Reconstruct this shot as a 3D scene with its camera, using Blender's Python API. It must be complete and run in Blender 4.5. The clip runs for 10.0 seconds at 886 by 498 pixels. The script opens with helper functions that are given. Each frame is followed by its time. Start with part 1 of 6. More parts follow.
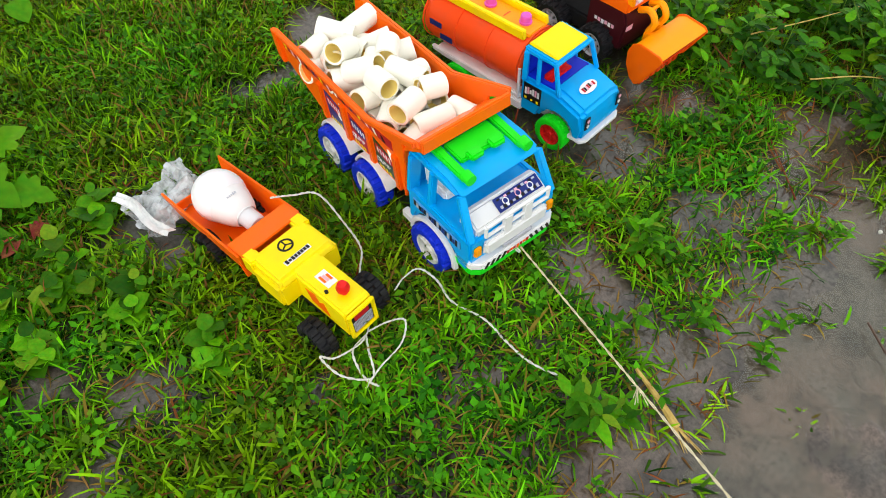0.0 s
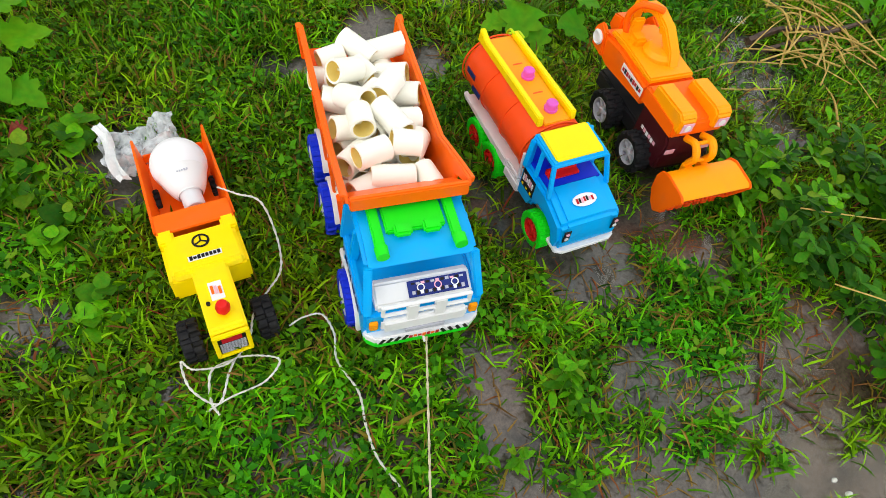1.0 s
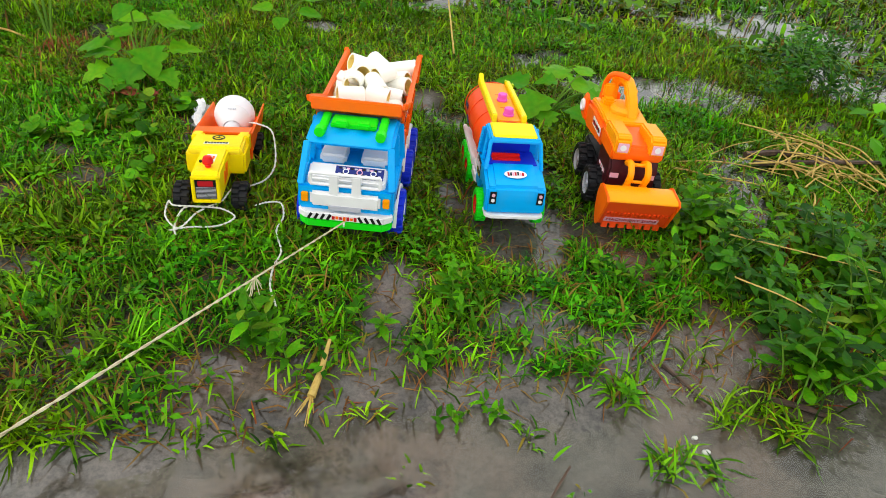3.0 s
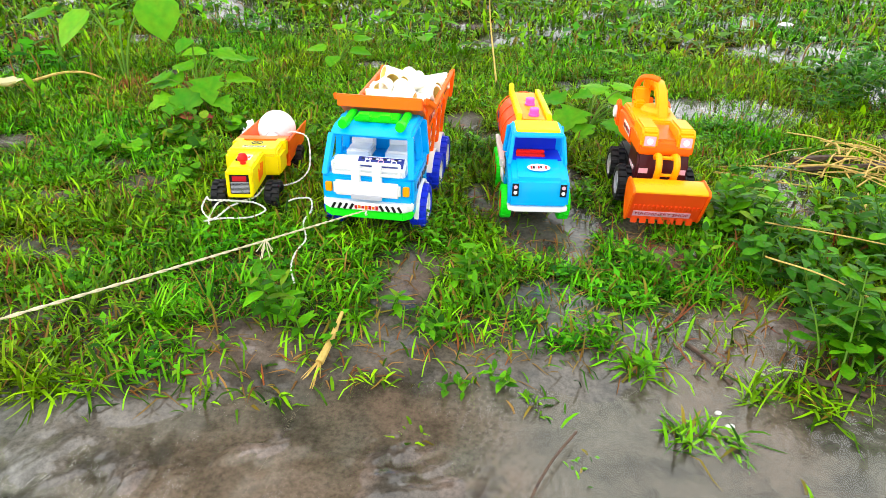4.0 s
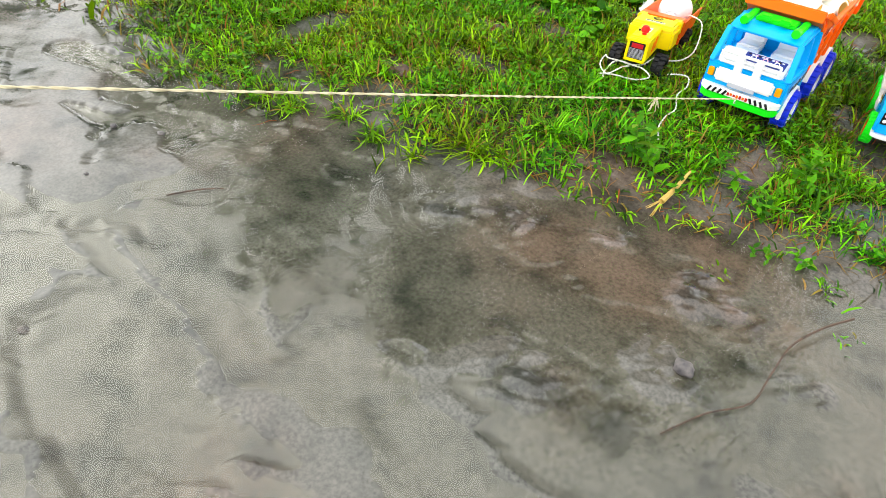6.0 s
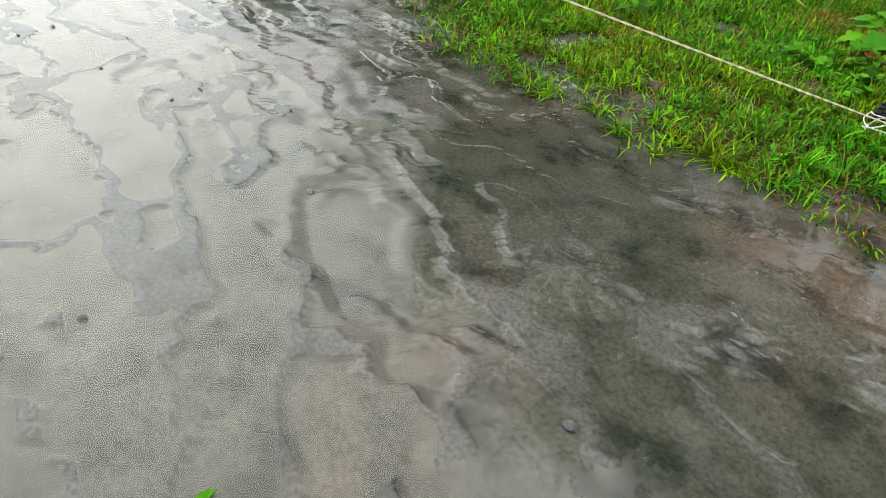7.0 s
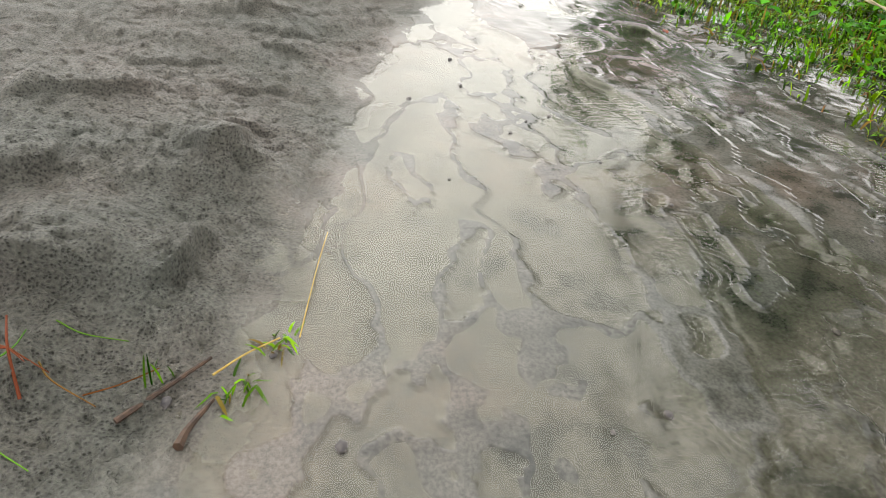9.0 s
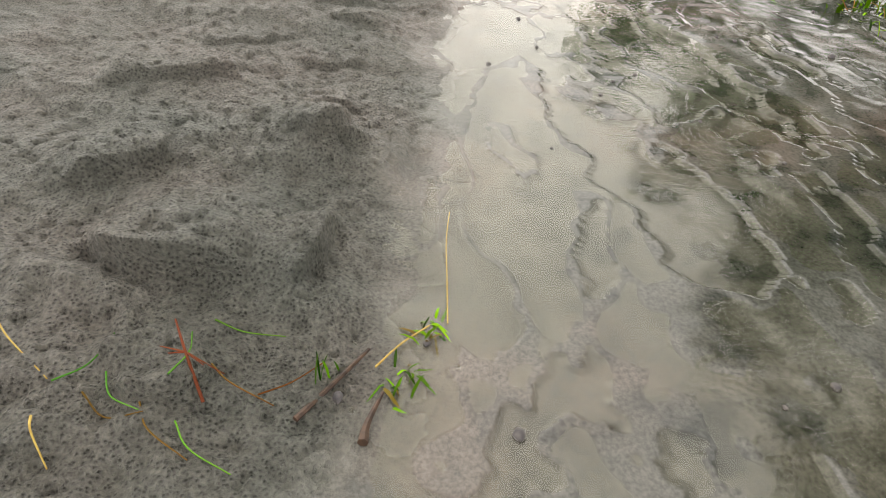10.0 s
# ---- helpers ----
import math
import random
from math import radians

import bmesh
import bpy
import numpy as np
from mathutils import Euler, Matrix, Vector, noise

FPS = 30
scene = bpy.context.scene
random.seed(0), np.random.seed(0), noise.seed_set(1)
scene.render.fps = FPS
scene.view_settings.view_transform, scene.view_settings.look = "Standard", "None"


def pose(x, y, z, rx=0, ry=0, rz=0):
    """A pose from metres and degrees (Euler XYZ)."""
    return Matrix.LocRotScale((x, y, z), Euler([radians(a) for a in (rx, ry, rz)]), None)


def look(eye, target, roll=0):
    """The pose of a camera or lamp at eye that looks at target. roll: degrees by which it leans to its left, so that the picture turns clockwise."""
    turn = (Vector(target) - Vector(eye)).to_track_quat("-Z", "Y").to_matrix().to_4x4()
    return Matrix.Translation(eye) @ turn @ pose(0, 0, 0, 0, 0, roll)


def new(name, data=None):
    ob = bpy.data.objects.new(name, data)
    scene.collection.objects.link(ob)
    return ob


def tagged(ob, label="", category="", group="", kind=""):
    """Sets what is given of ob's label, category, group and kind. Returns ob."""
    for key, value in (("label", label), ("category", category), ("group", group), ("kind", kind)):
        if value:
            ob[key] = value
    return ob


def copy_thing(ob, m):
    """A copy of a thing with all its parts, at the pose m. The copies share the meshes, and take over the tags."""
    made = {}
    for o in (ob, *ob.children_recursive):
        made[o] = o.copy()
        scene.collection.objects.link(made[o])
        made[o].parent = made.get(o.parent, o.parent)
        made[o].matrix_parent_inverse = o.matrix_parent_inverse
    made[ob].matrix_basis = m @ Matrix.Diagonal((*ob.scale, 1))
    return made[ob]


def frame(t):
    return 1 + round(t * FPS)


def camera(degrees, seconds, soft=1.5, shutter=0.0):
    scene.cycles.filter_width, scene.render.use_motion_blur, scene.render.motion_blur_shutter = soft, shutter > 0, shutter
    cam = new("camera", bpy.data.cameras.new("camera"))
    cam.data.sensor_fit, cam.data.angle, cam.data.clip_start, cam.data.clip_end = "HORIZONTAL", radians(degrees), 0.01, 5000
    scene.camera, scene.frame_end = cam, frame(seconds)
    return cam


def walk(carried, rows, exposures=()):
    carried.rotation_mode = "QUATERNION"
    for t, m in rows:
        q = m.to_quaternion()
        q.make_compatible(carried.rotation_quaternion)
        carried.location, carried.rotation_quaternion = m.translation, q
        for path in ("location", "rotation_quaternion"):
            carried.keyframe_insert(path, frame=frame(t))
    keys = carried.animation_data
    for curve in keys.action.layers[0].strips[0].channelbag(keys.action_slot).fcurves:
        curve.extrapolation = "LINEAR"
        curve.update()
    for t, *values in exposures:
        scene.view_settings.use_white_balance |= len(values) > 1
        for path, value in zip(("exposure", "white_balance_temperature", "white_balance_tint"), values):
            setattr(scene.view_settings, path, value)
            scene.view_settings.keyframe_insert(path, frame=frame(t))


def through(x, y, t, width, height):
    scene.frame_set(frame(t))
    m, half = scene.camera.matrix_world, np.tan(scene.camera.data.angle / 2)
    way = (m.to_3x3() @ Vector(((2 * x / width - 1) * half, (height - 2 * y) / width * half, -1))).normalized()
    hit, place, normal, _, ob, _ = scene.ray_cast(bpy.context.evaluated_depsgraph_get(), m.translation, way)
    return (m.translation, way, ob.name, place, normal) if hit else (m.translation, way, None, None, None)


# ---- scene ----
cam = camera(68.5, 10.0, soft=0.9)
PATH = [
    (0, (-0.117, -0.296, 0.594), (0.601, 0.595, -1.046), 0.6),
    (0.5, (-0.016, -0.296, 0.591), (0.626, 0.715, -1.011), 7.7),
    (1, (0.063, -0.29, 0.616), (0.542, 0.7, -1.054), 12.5),
    (1.5, (0.196, -0.35, 0.586), (0.211, 0.895, -0.979), 4.0),
    (2, (0.273, -0.389, 0.57), (0.318, 0.962, -0.904), 7.4),
    (2.5, (0.265, -0.529, 0.554), (0.342, 0.999, -0.735), 5.9),
    (2.7, (0.268, -0.608, 0.532), (0.346, 0.955, -0.713), 6.6),
    (3.8, (0.368, -0.726, 0.399), (0.146, 0.987, -0.609), 2.2),
    (4, (0.368, -0.731, 0.412), (0.135, 0.981, -0.595), 1.4),
    (4.5, (0.384, -0.761, 0.437), (0.098, 0.905, -0.633), 2.0),
    (5, (0.393, -0.799, 0.468), (-0.061, 0.764, -0.694), 1.7),
    (5.5, (0.382, -0.878, 0.496), (-0.327, 0.482, -0.788), 0.1),
    (5.7, (0.375, -0.916, 0.506), (-0.423, 0.325, -0.844), 0.8),
    (6.8, (0.418, -1.061, 0.41), (-0.822, -0.039, -0.782), 7.5),
    (7, (0.429, -1.107, 0.409), (-0.899, -0.21, -0.788), 7.4),
    (7.5, (0.454, -1.215, 0.424), (-1.087, -0.647, -0.718), 6.5),
    (8, (0.427, -1.292, 0.455), (-1.216, -0.92, -0.624), 6.8),
    (8.5, (0.412, -1.344, 0.465), (-1.25, -1.084, -0.618), 7.3),
    (9, (0.348, -1.423, 0.453), (-1.304, -1.213, -0.654), 5.6),
    (9.5, (0.326, -1.483, 0.448), (-1.274, -1.286, -0.736), 4.3),
    (10, (0.313, -1.549, 0.461), (-1.265, -1.401, -0.759), 1.7),
]
EXPOSURES = [(0, 1.0, 6500, 8), (2.7, 0.96, 6500, 8), (3.8, 1.74, 6500, 8), (5.0, 1.88, 6500, 8), (5.7, 1.85, 6550, 8), (7.0, 1.36, 6300, 6), (8.5, 1.34, 6550, 8), (10, 1.32, 6950, 10)]
walk(cam, [(t, look(eye, target, roll)) for t, eye, target, roll in PATH], EXPOSURES)

# ---- light ----
world = bpy.data.worlds.new("overcast_sky")
scene.world = world
world.use_nodes = True
wn, wl = world.node_tree.nodes, world.node_tree.links
sky = wn.new("ShaderNodeTexSky")
sky.sky_type, sky.sun_disc = "NISHITA", False
sky.sun_elevation, sky.sun_rotation = radians(36), radians(-94)
sky.air_density, sky.dust_density, sky.ozone_density = 1.0, 2.0, 1.0
pale = wn.new("ShaderNodeHueSaturation")
pale.inputs["Saturation"].default_value = 0.25
wl.new(sky.outputs[0], pale.inputs["Color"])
veil = wn.new("ShaderNodeMix")  # an even layer of cloud over the clear sky
veil.data_type = "RGBA"
veil.inputs["Factor"].default_value = 0.86
veil.inputs["B"].default_value = (4.3, 4.35, 4.4, 1)
wl.new(pale.outputs[0], veil.inputs["A"])
wl.new(veil.outputs["Result"], wn["Background"].inputs["Color"])
wn["Background"].inputs["Strength"].default_value = 0.148

sun_data = bpy.data.lights.new("sun", "SUN")
sun_data.energy, sun_data.angle, sun_data.color = 0.5, radians(95), (1.0, 0.97, 0.92)
sun = new("sun", sun_data)
sun.matrix_world = look((-2.0, -0.14, 1.46), (0, 0, 0))

# ---- materials ----


def shader(name):
    m = bpy.data.materials.new(name)
    m.use_nodes = True
    return m, m.node_tree.nodes, m.node_tree.links, m.node_tree.nodes["Principled BSDF"]


def ramp(n, stops):
    r = n.new("ShaderNodeValToRGB")
    e = r.color_ramp.elements
    while len(e) < len(stops):
        e.new(0.5)
    for k, (p, c) in enumerate(stops):
        e[k].position, e[k].color = p, (*c, 1)
    return r


def plastic(name, colour, rough=0.32, dirt=0.12):
    """Moulded toy plastic: faint scuffs, a little mud film and uneven gloss."""
    m, n, l, p = shader(name)
    co = n.new("ShaderNodeTexCoord")
    big, fine = n.new("ShaderNodeTexNoise"), n.new("ShaderNodeTexNoise")
    big.inputs["Scale"].default_value, big.inputs["Detail"].default_value = 38, 6
    fine.inputs["Scale"].default_value, fine.inputs["Detail"].default_value = 420, 3
    l.new(co.outputs["Object"], big.inputs["Vector"])
    l.new(co.outputs["Object"], fine.inputs["Vector"])
    mix = n.new("ShaderNodeMix")
    mix.data_type = "RGBA"
    film = ramp(n, [(0.52, (0, 0, 0)), (0.8, (dirt * 2, dirt * 2, dirt * 2))])
    l.new(big.outputs["Fac"], film.inputs[0])
    l.new(film.outputs[0], mix.inputs["Factor"])
    mix.inputs["A"].default_value = (*colour, 1)
    mix.inputs["B"].default_value = (*(c * 0.45 + k for c, k in zip(colour, (0.10, 0.085, 0.06))), 1)
    l.new(mix.outputs["Result"], p.inputs["Base Color"])
    gloss = n.new("ShaderNodeMapRange")
    gloss.inputs["To Min"].default_value, gloss.inputs["To Max"].default_value = rough - 0.08, rough + 0.16
    l.new(big.outputs["Fac"], gloss.inputs["Value"])
    l.new(gloss.outputs[0], p.inputs["Roughness"])
    bump = n.new("ShaderNodeBump")
    bump.inputs["Strength"].default_value, bump.inputs["Distance"].default_value = 0.12, 0.0004
    l.new(fine.outputs["Fac"], bump.inputs["Height"])
    l.new(bump.outputs[0], p.inputs["Normal"])
    p.inputs["Specular IOR Level"].default_value = 0.20
    return m


ORANGE = plastic("orange_plastic", (1.0, 0.150, 0.003))
TANK_ORANGE = plastic("red_orange_plastic", (0.95, 0.085, 0.010))
BLUE = plastic("sky_blue_plastic", (0.002, 0.40, 0.88))
DEEP_BLUE = plastic("deep_blue_plastic", (0.006, 0.03, 0.62), 0.4)
GREEN = plastic("bright_green_plastic", (0.015, 0.78, 0.012))
WHITE = plastic("white_plastic", (0.84, 0.83, 0.82))
YELLOW = plastic("yellow_plastic", (0.98, 0.76, 0.002))
AMBER = plastic("amber_yellow_plastic", (1.0, 0.36, 0.002))
RED = plastic("red_plastic", (0.75, 0.015, 0.012))
PINK = plastic("magenta_plastic", (0.75, 0.10, 0.55))
BLACK = plastic("black_rubber_plastic", (0.012, 0.012, 0.014), 0.5)
MAROON = plastic("dark_maroon_plastic", (0.055, 0.006, 0.010), 0.3)
GREY = plastic("pale_grey_plastic", (0.50, 0.50, 0.56))
PIPE = plastic("cream_white_pipe", (0.96, 0.94, 0.84), 0.35, 0.06)
# same cream plastic; its yellow paints the light glowing inside the pipes
PIPE_BORE_GLOW = plastic("yellowed_pipe_bore", (0.95, 0.78, 0.26), 0.4, 0.05)
LAMP_GLASS = plastic("frosted_white_bulb", (0.90, 0.88, 0.90), 0.28, 0.02)
INK = plastic("black_ink", (0.012, 0.010, 0.012), 0.3, 0.05)
INK_RED = plastic("red_ink", (0.50, 0.012, 0.02), 0.3, 0.05)
INK_PINK = plastic("pink_ink", (0.85, 0.45, 0.55), 0.3, 0.05)
INK_BLUE = plastic("navy_ink", (0.015, 0.03, 0.20), 0.3, 0.05)
INK_WHITE = plastic("white_ink", (0.84, 0.84, 0.84), 0.3, 0.05)
INK_GREEN = plastic("dark_green_ink", (0.02, 0.07, 0.02), 0.3, 0.05)
SILVER = plastic("silver_cap", (0.75, 0.75, 0.77), 0.3, 0.1)
SILVER.node_tree.nodes["Principled BSDF"].inputs["Metallic"].default_value = 0.0


def leaf_material(name, dark, light, dry, dry_share=0.12, through=0.20, mottle=1.0):
    """Green blades and leaves: each island has its own tone, a few are dry, light shines through."""
    m, n, l, p = shader(name)
    geo, info = n.new("ShaderNodeNewGeometry"), n.new("ShaderNodeObjectInfo")
    add = n.new("ShaderNodeMath")
    add.operation = "ADD"
    l.new(geo.outputs["Random Per Island"], add.inputs[0])
    l.new(info.outputs["Random"], add.inputs[1])
    fr = n.new("ShaderNodeMath")
    fr.operation = "FRACT"
    l.new(add.outputs[0], fr.inputs[0])
    mid = tuple(0.58 * a + 0.42 * b for a, b in zip(dark, light))
    r = ramp(n, [(0.0, dry), (dry_share, dry), (dry_share + 0.04, dark), (0.6, mid), (1.0, light)])
    l.new(fr.outputs[0], r.inputs[0])
    co, tone = n.new("ShaderNodeTexCoord"), n.new("ShaderNodeTexNoise")
    tone.inputs["Scale"].default_value, tone.inputs["Detail"].default_value = 9 * mottle, 3
    l.new(co.outputs["Object"], tone.inputs["Vector"])
    hs = n.new("ShaderNodeHueSaturation")
    val = n.new("ShaderNodeMapRange")
    val.inputs["From Min"].default_value, val.inputs["From Max"].default_value = 0.3, 0.7
    val.inputs["To Min"].default_value, val.inputs["To Max"].default_value = 1 - 0.35 * mottle, 1 + 0.3 * mottle
    l.new(tone.outputs["Fac"], val.inputs["Value"])
    l.new(val.outputs[0], hs.inputs["Value"])
    l.new(r.outputs[0], hs.inputs["Color"])
    wide, hue = n.new("ShaderNodeTexNoise"), n.new("ShaderNodeMapRange")
    wide.inputs["Scale"].default_value, wide.inputs["Detail"].default_value = 3.0, 4
    hue.inputs["From Min"].default_value, hue.inputs["From Max"].default_value = 0.35, 0.65
    hue.inputs["To Min"].default_value, hue.inputs["To Max"].default_value = 0.49 - 0.035 * mottle, 0.49 + 0.025 * mottle
    l.new(co.outputs["Object"], wide.inputs["Vector"])
    l.new(wide.outputs["Fac"], hue.inputs["Value"])
    l.new(hue.outputs[0], hs.inputs["Hue"])
    l.new(hs.outputs[0], p.inputs["Base Color"])
    p.inputs["Roughness"].default_value = 0.45
    p.inputs["Specular IOR Level"].default_value = 0.10
    trans, mix = n.new("ShaderNodeBsdfTranslucent"), n.new("ShaderNodeMixShader")
    l.new(hs.outputs[0], trans.inputs["Color"])
    mix.inputs[0].default_value = through
    l.new(p.outputs[0], mix.inputs[1])
    l.new(trans.outputs[0], mix.inputs[2])
    l.new(mix.outputs[0], n["Material Output"].inputs["Surface"])
    return m


GRASS = leaf_material("grass_blades", (0.004, 0.035, 0.0005), (0.21, 0.60, 0.003), (0.22, 0.17, 0.018), 0.07, 0.15)
WEED = leaf_material("weed_leaves", (0.008, 0.075, 0.001), (0.10, 0.44, 0.005), (0.14, 0.30, 0.01), 0.05, 0.20, 0.6)
BROAD = leaf_material("broad_leaves", (0.045, 0.28, 0.006), (0.14, 0.47, 0.010), (0.20, 0.45, 0.015), 0.05, 0.35, 0.5)
BUSH = leaf_material("bush_leaves", (0.008, 0.065, 0.004), (0.045, 0.26, 0.008), (0.05, 0.18, 0.01), 0.03, 0.20, 0.6)
DRY = leaf_material("dry_grass", (0.11, 0.06, 0.012), (0.34, 0.21, 0.045), (0.22, 0.08, 0.015), 0.2, 0.2)
STEM = leaf_material("green_stem", (0.06, 0.20, 0.02), (0.12, 0.32, 0.03), (0.12, 0.25, 0.03), 0.05, 0.1)
RUST = leaf_material("red_brown_stalk", (0.18, 0.05, 0.02), (0.30, 0.10, 0.04), (0.26, 0.06, 0.02), 0.2, 0.1)


def straw_material(name, a, b):
    m, n, l, p = shader(name)
    co, no = n.new("ShaderNodeTexCoord"), n.new("ShaderNodeTexNoise")
    no.inputs["Scale"].default_value, no.inputs["Detail"].default_value = 130, 5
    l.new(co.outputs["Object"], no.inputs["Vector"])
    r = ramp(n, [(0.3, a), (0.7, b)])
    l.new(no.outputs["Fac"], r.inputs[0])
    l.new(r.outputs[0], p.inputs["Base Color"])
    p.inputs["Roughness"].default_value = 0.6
    bump = n.new("ShaderNodeBump")
    bump.inputs["Strength"].default_value, bump.inputs["Distance"].default_value = 0.4, 0.001
    l.new(no.outputs["Fac"], bump.inputs["Height"])
    l.new(bump.outputs[0], p.inputs["Normal"])
    return m


STRAW = straw_material("wet_straw", (0.38, 0.23, 0.04), (0.62, 0.44, 0.11))
BARK = straw_material("dark_wet_wood", (0.025, 0.014, 0.010), (0.11, 0.06, 0.035))
THREAD = straw_material("white_thread", (0.55, 0.52, 0.46), (0.80, 0.78, 0.72))
JUTE = straw_material("jute_string", (0.48, 0.40, 0.24), (0.78, 0.70, 0.48))
STONE = straw_material("wet_pebble", (0.05, 0.045, 0.05), (0.16, 0.14, 0.13))
PALE_STONE = straw_material("pale_scrap", (0.65, 0.66, 0.66), (0.85, 0.85, 0.84))


def film_material():
    """Crumpled clear plastic: mostly see-through with a milky skin."""
    m, n, l, p = shader("clear_crumpled_plastic")
    p.inputs["Base Color"].default_value = (0.75, 0.78, 0.80, 1)
    p.inputs["Roughness"].default_value = 0.12
    clear, mix = n.new("ShaderNodeBsdfTransparent"), n.new("ShaderNodeMixShader")
    co, no = n.new("ShaderNodeTexCoord"), n.new("ShaderNodeTexNoise")
    no.inputs["Scale"].default_value, no.inputs["Detail"].default_value = 70, 4
    l.new(co.outputs["Object"], no.inputs["Vector"])
    r = ramp(n, [(0.35, (0.25, 0.25, 0.25)), (0.68, (0.9, 0.9, 0.9))])
    l.new(no.outputs["Fac"], r.inputs[0])
    l.new(r.outputs[0], mix.inputs[0])
    l.new(clear.outputs[0], mix.inputs[1])
    l.new(p.outputs[0], mix.inputs[2])
    l.new(mix.outputs[0], n["Material Output"].inputs["Surface"])
    return m


FILM = film_material()


def mud_material():
    """Wet silt: grey-brown with ochre stains, a glossy skin of water in the smooth parts and gritty sand with shade
    painted into its pits.
    """
    m, n, l, p = shader("wet_silt")
    co = n.new("ShaderNodeTexCoord")

    def tex(scale, detail, rough=0.55):
        t = n.new("ShaderNodeTexNoise")
        t.inputs["Scale"].default_value, t.inputs["Detail"].default_value, t.inputs["Roughness"].default_value = scale, detail, rough
        l.new(co.outputs["Object"], t.inputs["Vector"])
        return t

    broad, middle, grit = tex(2.2, 5), tex(16, 6), tex(210, 5, 0.7)
    base = ramp(n, [(0.3, (0.078, 0.080, 0.068)), (0.5, (0.097, 0.090, 0.076)), (0.66, (0.128, 0.093, 0.075))])
    l.new(broad.outputs["Fac"], base.inputs[0])
    spots = ramp(n, [(0.36, (0.34, 0.38, 0.38)), (0.47, (0.82, 0.84, 0.82)), (0.6, (1.10, 1.10, 1.10))])
    l.new(middle.outputs["Fac"], spots.inputs[0])
    mul = n.new("ShaderNodeMix")
    mul.data_type, mul.blend_type = "RGBA", "MULTIPLY"
    mul.inputs["Factor"].default_value = 0.85
    # reddish clay, and the loader bucket's reflection painted on the ground
    clay, red_tint = n.new("ShaderNodeAttribute"), n.new("ShaderNodeMix")
    clay.attribute_name = "clay"
    red_tint.data_type = "RGBA"
    red_tint.inputs["B"].default_value = (0.150, 0.102, 0.080, 1)
    l.new(clay.outputs["Fac"], red_tint.inputs["Factor"])
    l.new(base.outputs[0], red_tint.inputs["A"])
    l.new(red_tint.outputs["Result"], mul.inputs["A"])
    l.new(spots.outputs[0], mul.inputs["B"])
    grain = ramp(n, [(0.34, (0.55, 0.55, 0.55)), (0.62, (1.30, 1.30, 1.30))])
    l.new(grit.outputs["Fac"], grain.inputs[0])
    speck = n.new("ShaderNodeMix")
    speck.data_type, speck.blend_type = "RGBA", "MULTIPLY"
    speck.inputs["Factor"].default_value = 0.8
    l.new(mul.outputs["Result"], speck.inputs["A"])
    l.new(grain.outputs[0], speck.inputs["B"])
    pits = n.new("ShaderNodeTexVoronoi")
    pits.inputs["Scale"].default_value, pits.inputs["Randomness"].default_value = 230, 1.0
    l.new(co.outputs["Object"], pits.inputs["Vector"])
    # shade in the pits, painted as dark centres with paler ground between
    pit_shade = ramp(n, [(0.14, (0.42, 0.42, 0.39)), (0.42, (1.0, 1.0, 1.0)), (0.8, (1.25, 1.24, 1.20))])
    l.new(pits.outputs["Distance"], pit_shade.inputs[0])
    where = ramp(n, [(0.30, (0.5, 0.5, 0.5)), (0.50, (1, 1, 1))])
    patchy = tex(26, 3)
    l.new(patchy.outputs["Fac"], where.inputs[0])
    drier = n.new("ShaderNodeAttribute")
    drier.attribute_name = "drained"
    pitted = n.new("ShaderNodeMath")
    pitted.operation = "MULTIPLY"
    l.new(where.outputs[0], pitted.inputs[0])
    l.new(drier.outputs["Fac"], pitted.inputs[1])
    dry = n.new("ShaderNodeMix")
    dry.data_type = "RGBA"
    tone = ramp(n, [(0.3, (0.190, 0.194, 0.166)), (0.5, (0.238, 0.224, 0.192)), (0.68, (0.260, 0.228, 0.198))])
    l.new(tex(4.5, 4).outputs["Fac"], tone.inputs[0])
    half = n.new("ShaderNodeMix")
    half.data_type, half.blend_type = "RGBA", "MULTIPLY"
    half.inputs["Factor"].default_value = 0.8
    l.new(tone.outputs[0], half.inputs["A"])
    l.new(grain.outputs[0], half.inputs["B"])
    # painted pit shade, only on the bank
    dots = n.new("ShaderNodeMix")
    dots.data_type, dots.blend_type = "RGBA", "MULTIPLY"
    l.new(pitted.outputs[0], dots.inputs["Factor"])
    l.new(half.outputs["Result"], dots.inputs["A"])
    l.new(pit_shade.outputs[0], dots.inputs["B"])
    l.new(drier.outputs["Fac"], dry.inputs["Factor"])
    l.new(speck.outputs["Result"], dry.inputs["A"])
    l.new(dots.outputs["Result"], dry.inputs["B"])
    mul = dry
    # base colour goes near-black where plant cover is thick
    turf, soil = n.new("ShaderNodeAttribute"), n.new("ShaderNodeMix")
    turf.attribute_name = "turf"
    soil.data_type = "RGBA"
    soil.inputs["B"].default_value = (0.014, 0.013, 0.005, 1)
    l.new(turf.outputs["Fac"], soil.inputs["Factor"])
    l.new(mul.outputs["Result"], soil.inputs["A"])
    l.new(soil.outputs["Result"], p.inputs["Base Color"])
    wet = ramp(n, [(0.38, (0.07, 0.07, 0.07)), (0.62, (0.18, 0.18, 0.18))])
    l.new(middle.outputs["Fac"], wet.inputs[0])
    gloss = n.new("ShaderNodeMix")
    gloss.inputs["B"].default_value = 0.46
    l.new(drier.outputs["Fac"], gloss.inputs["Factor"])
    l.new(wet.outputs[0], gloss.inputs["A"])
    l.new(gloss.outputs["Result"], p.inputs["Roughness"])
    dull = n.new("ShaderNodeMapRange")
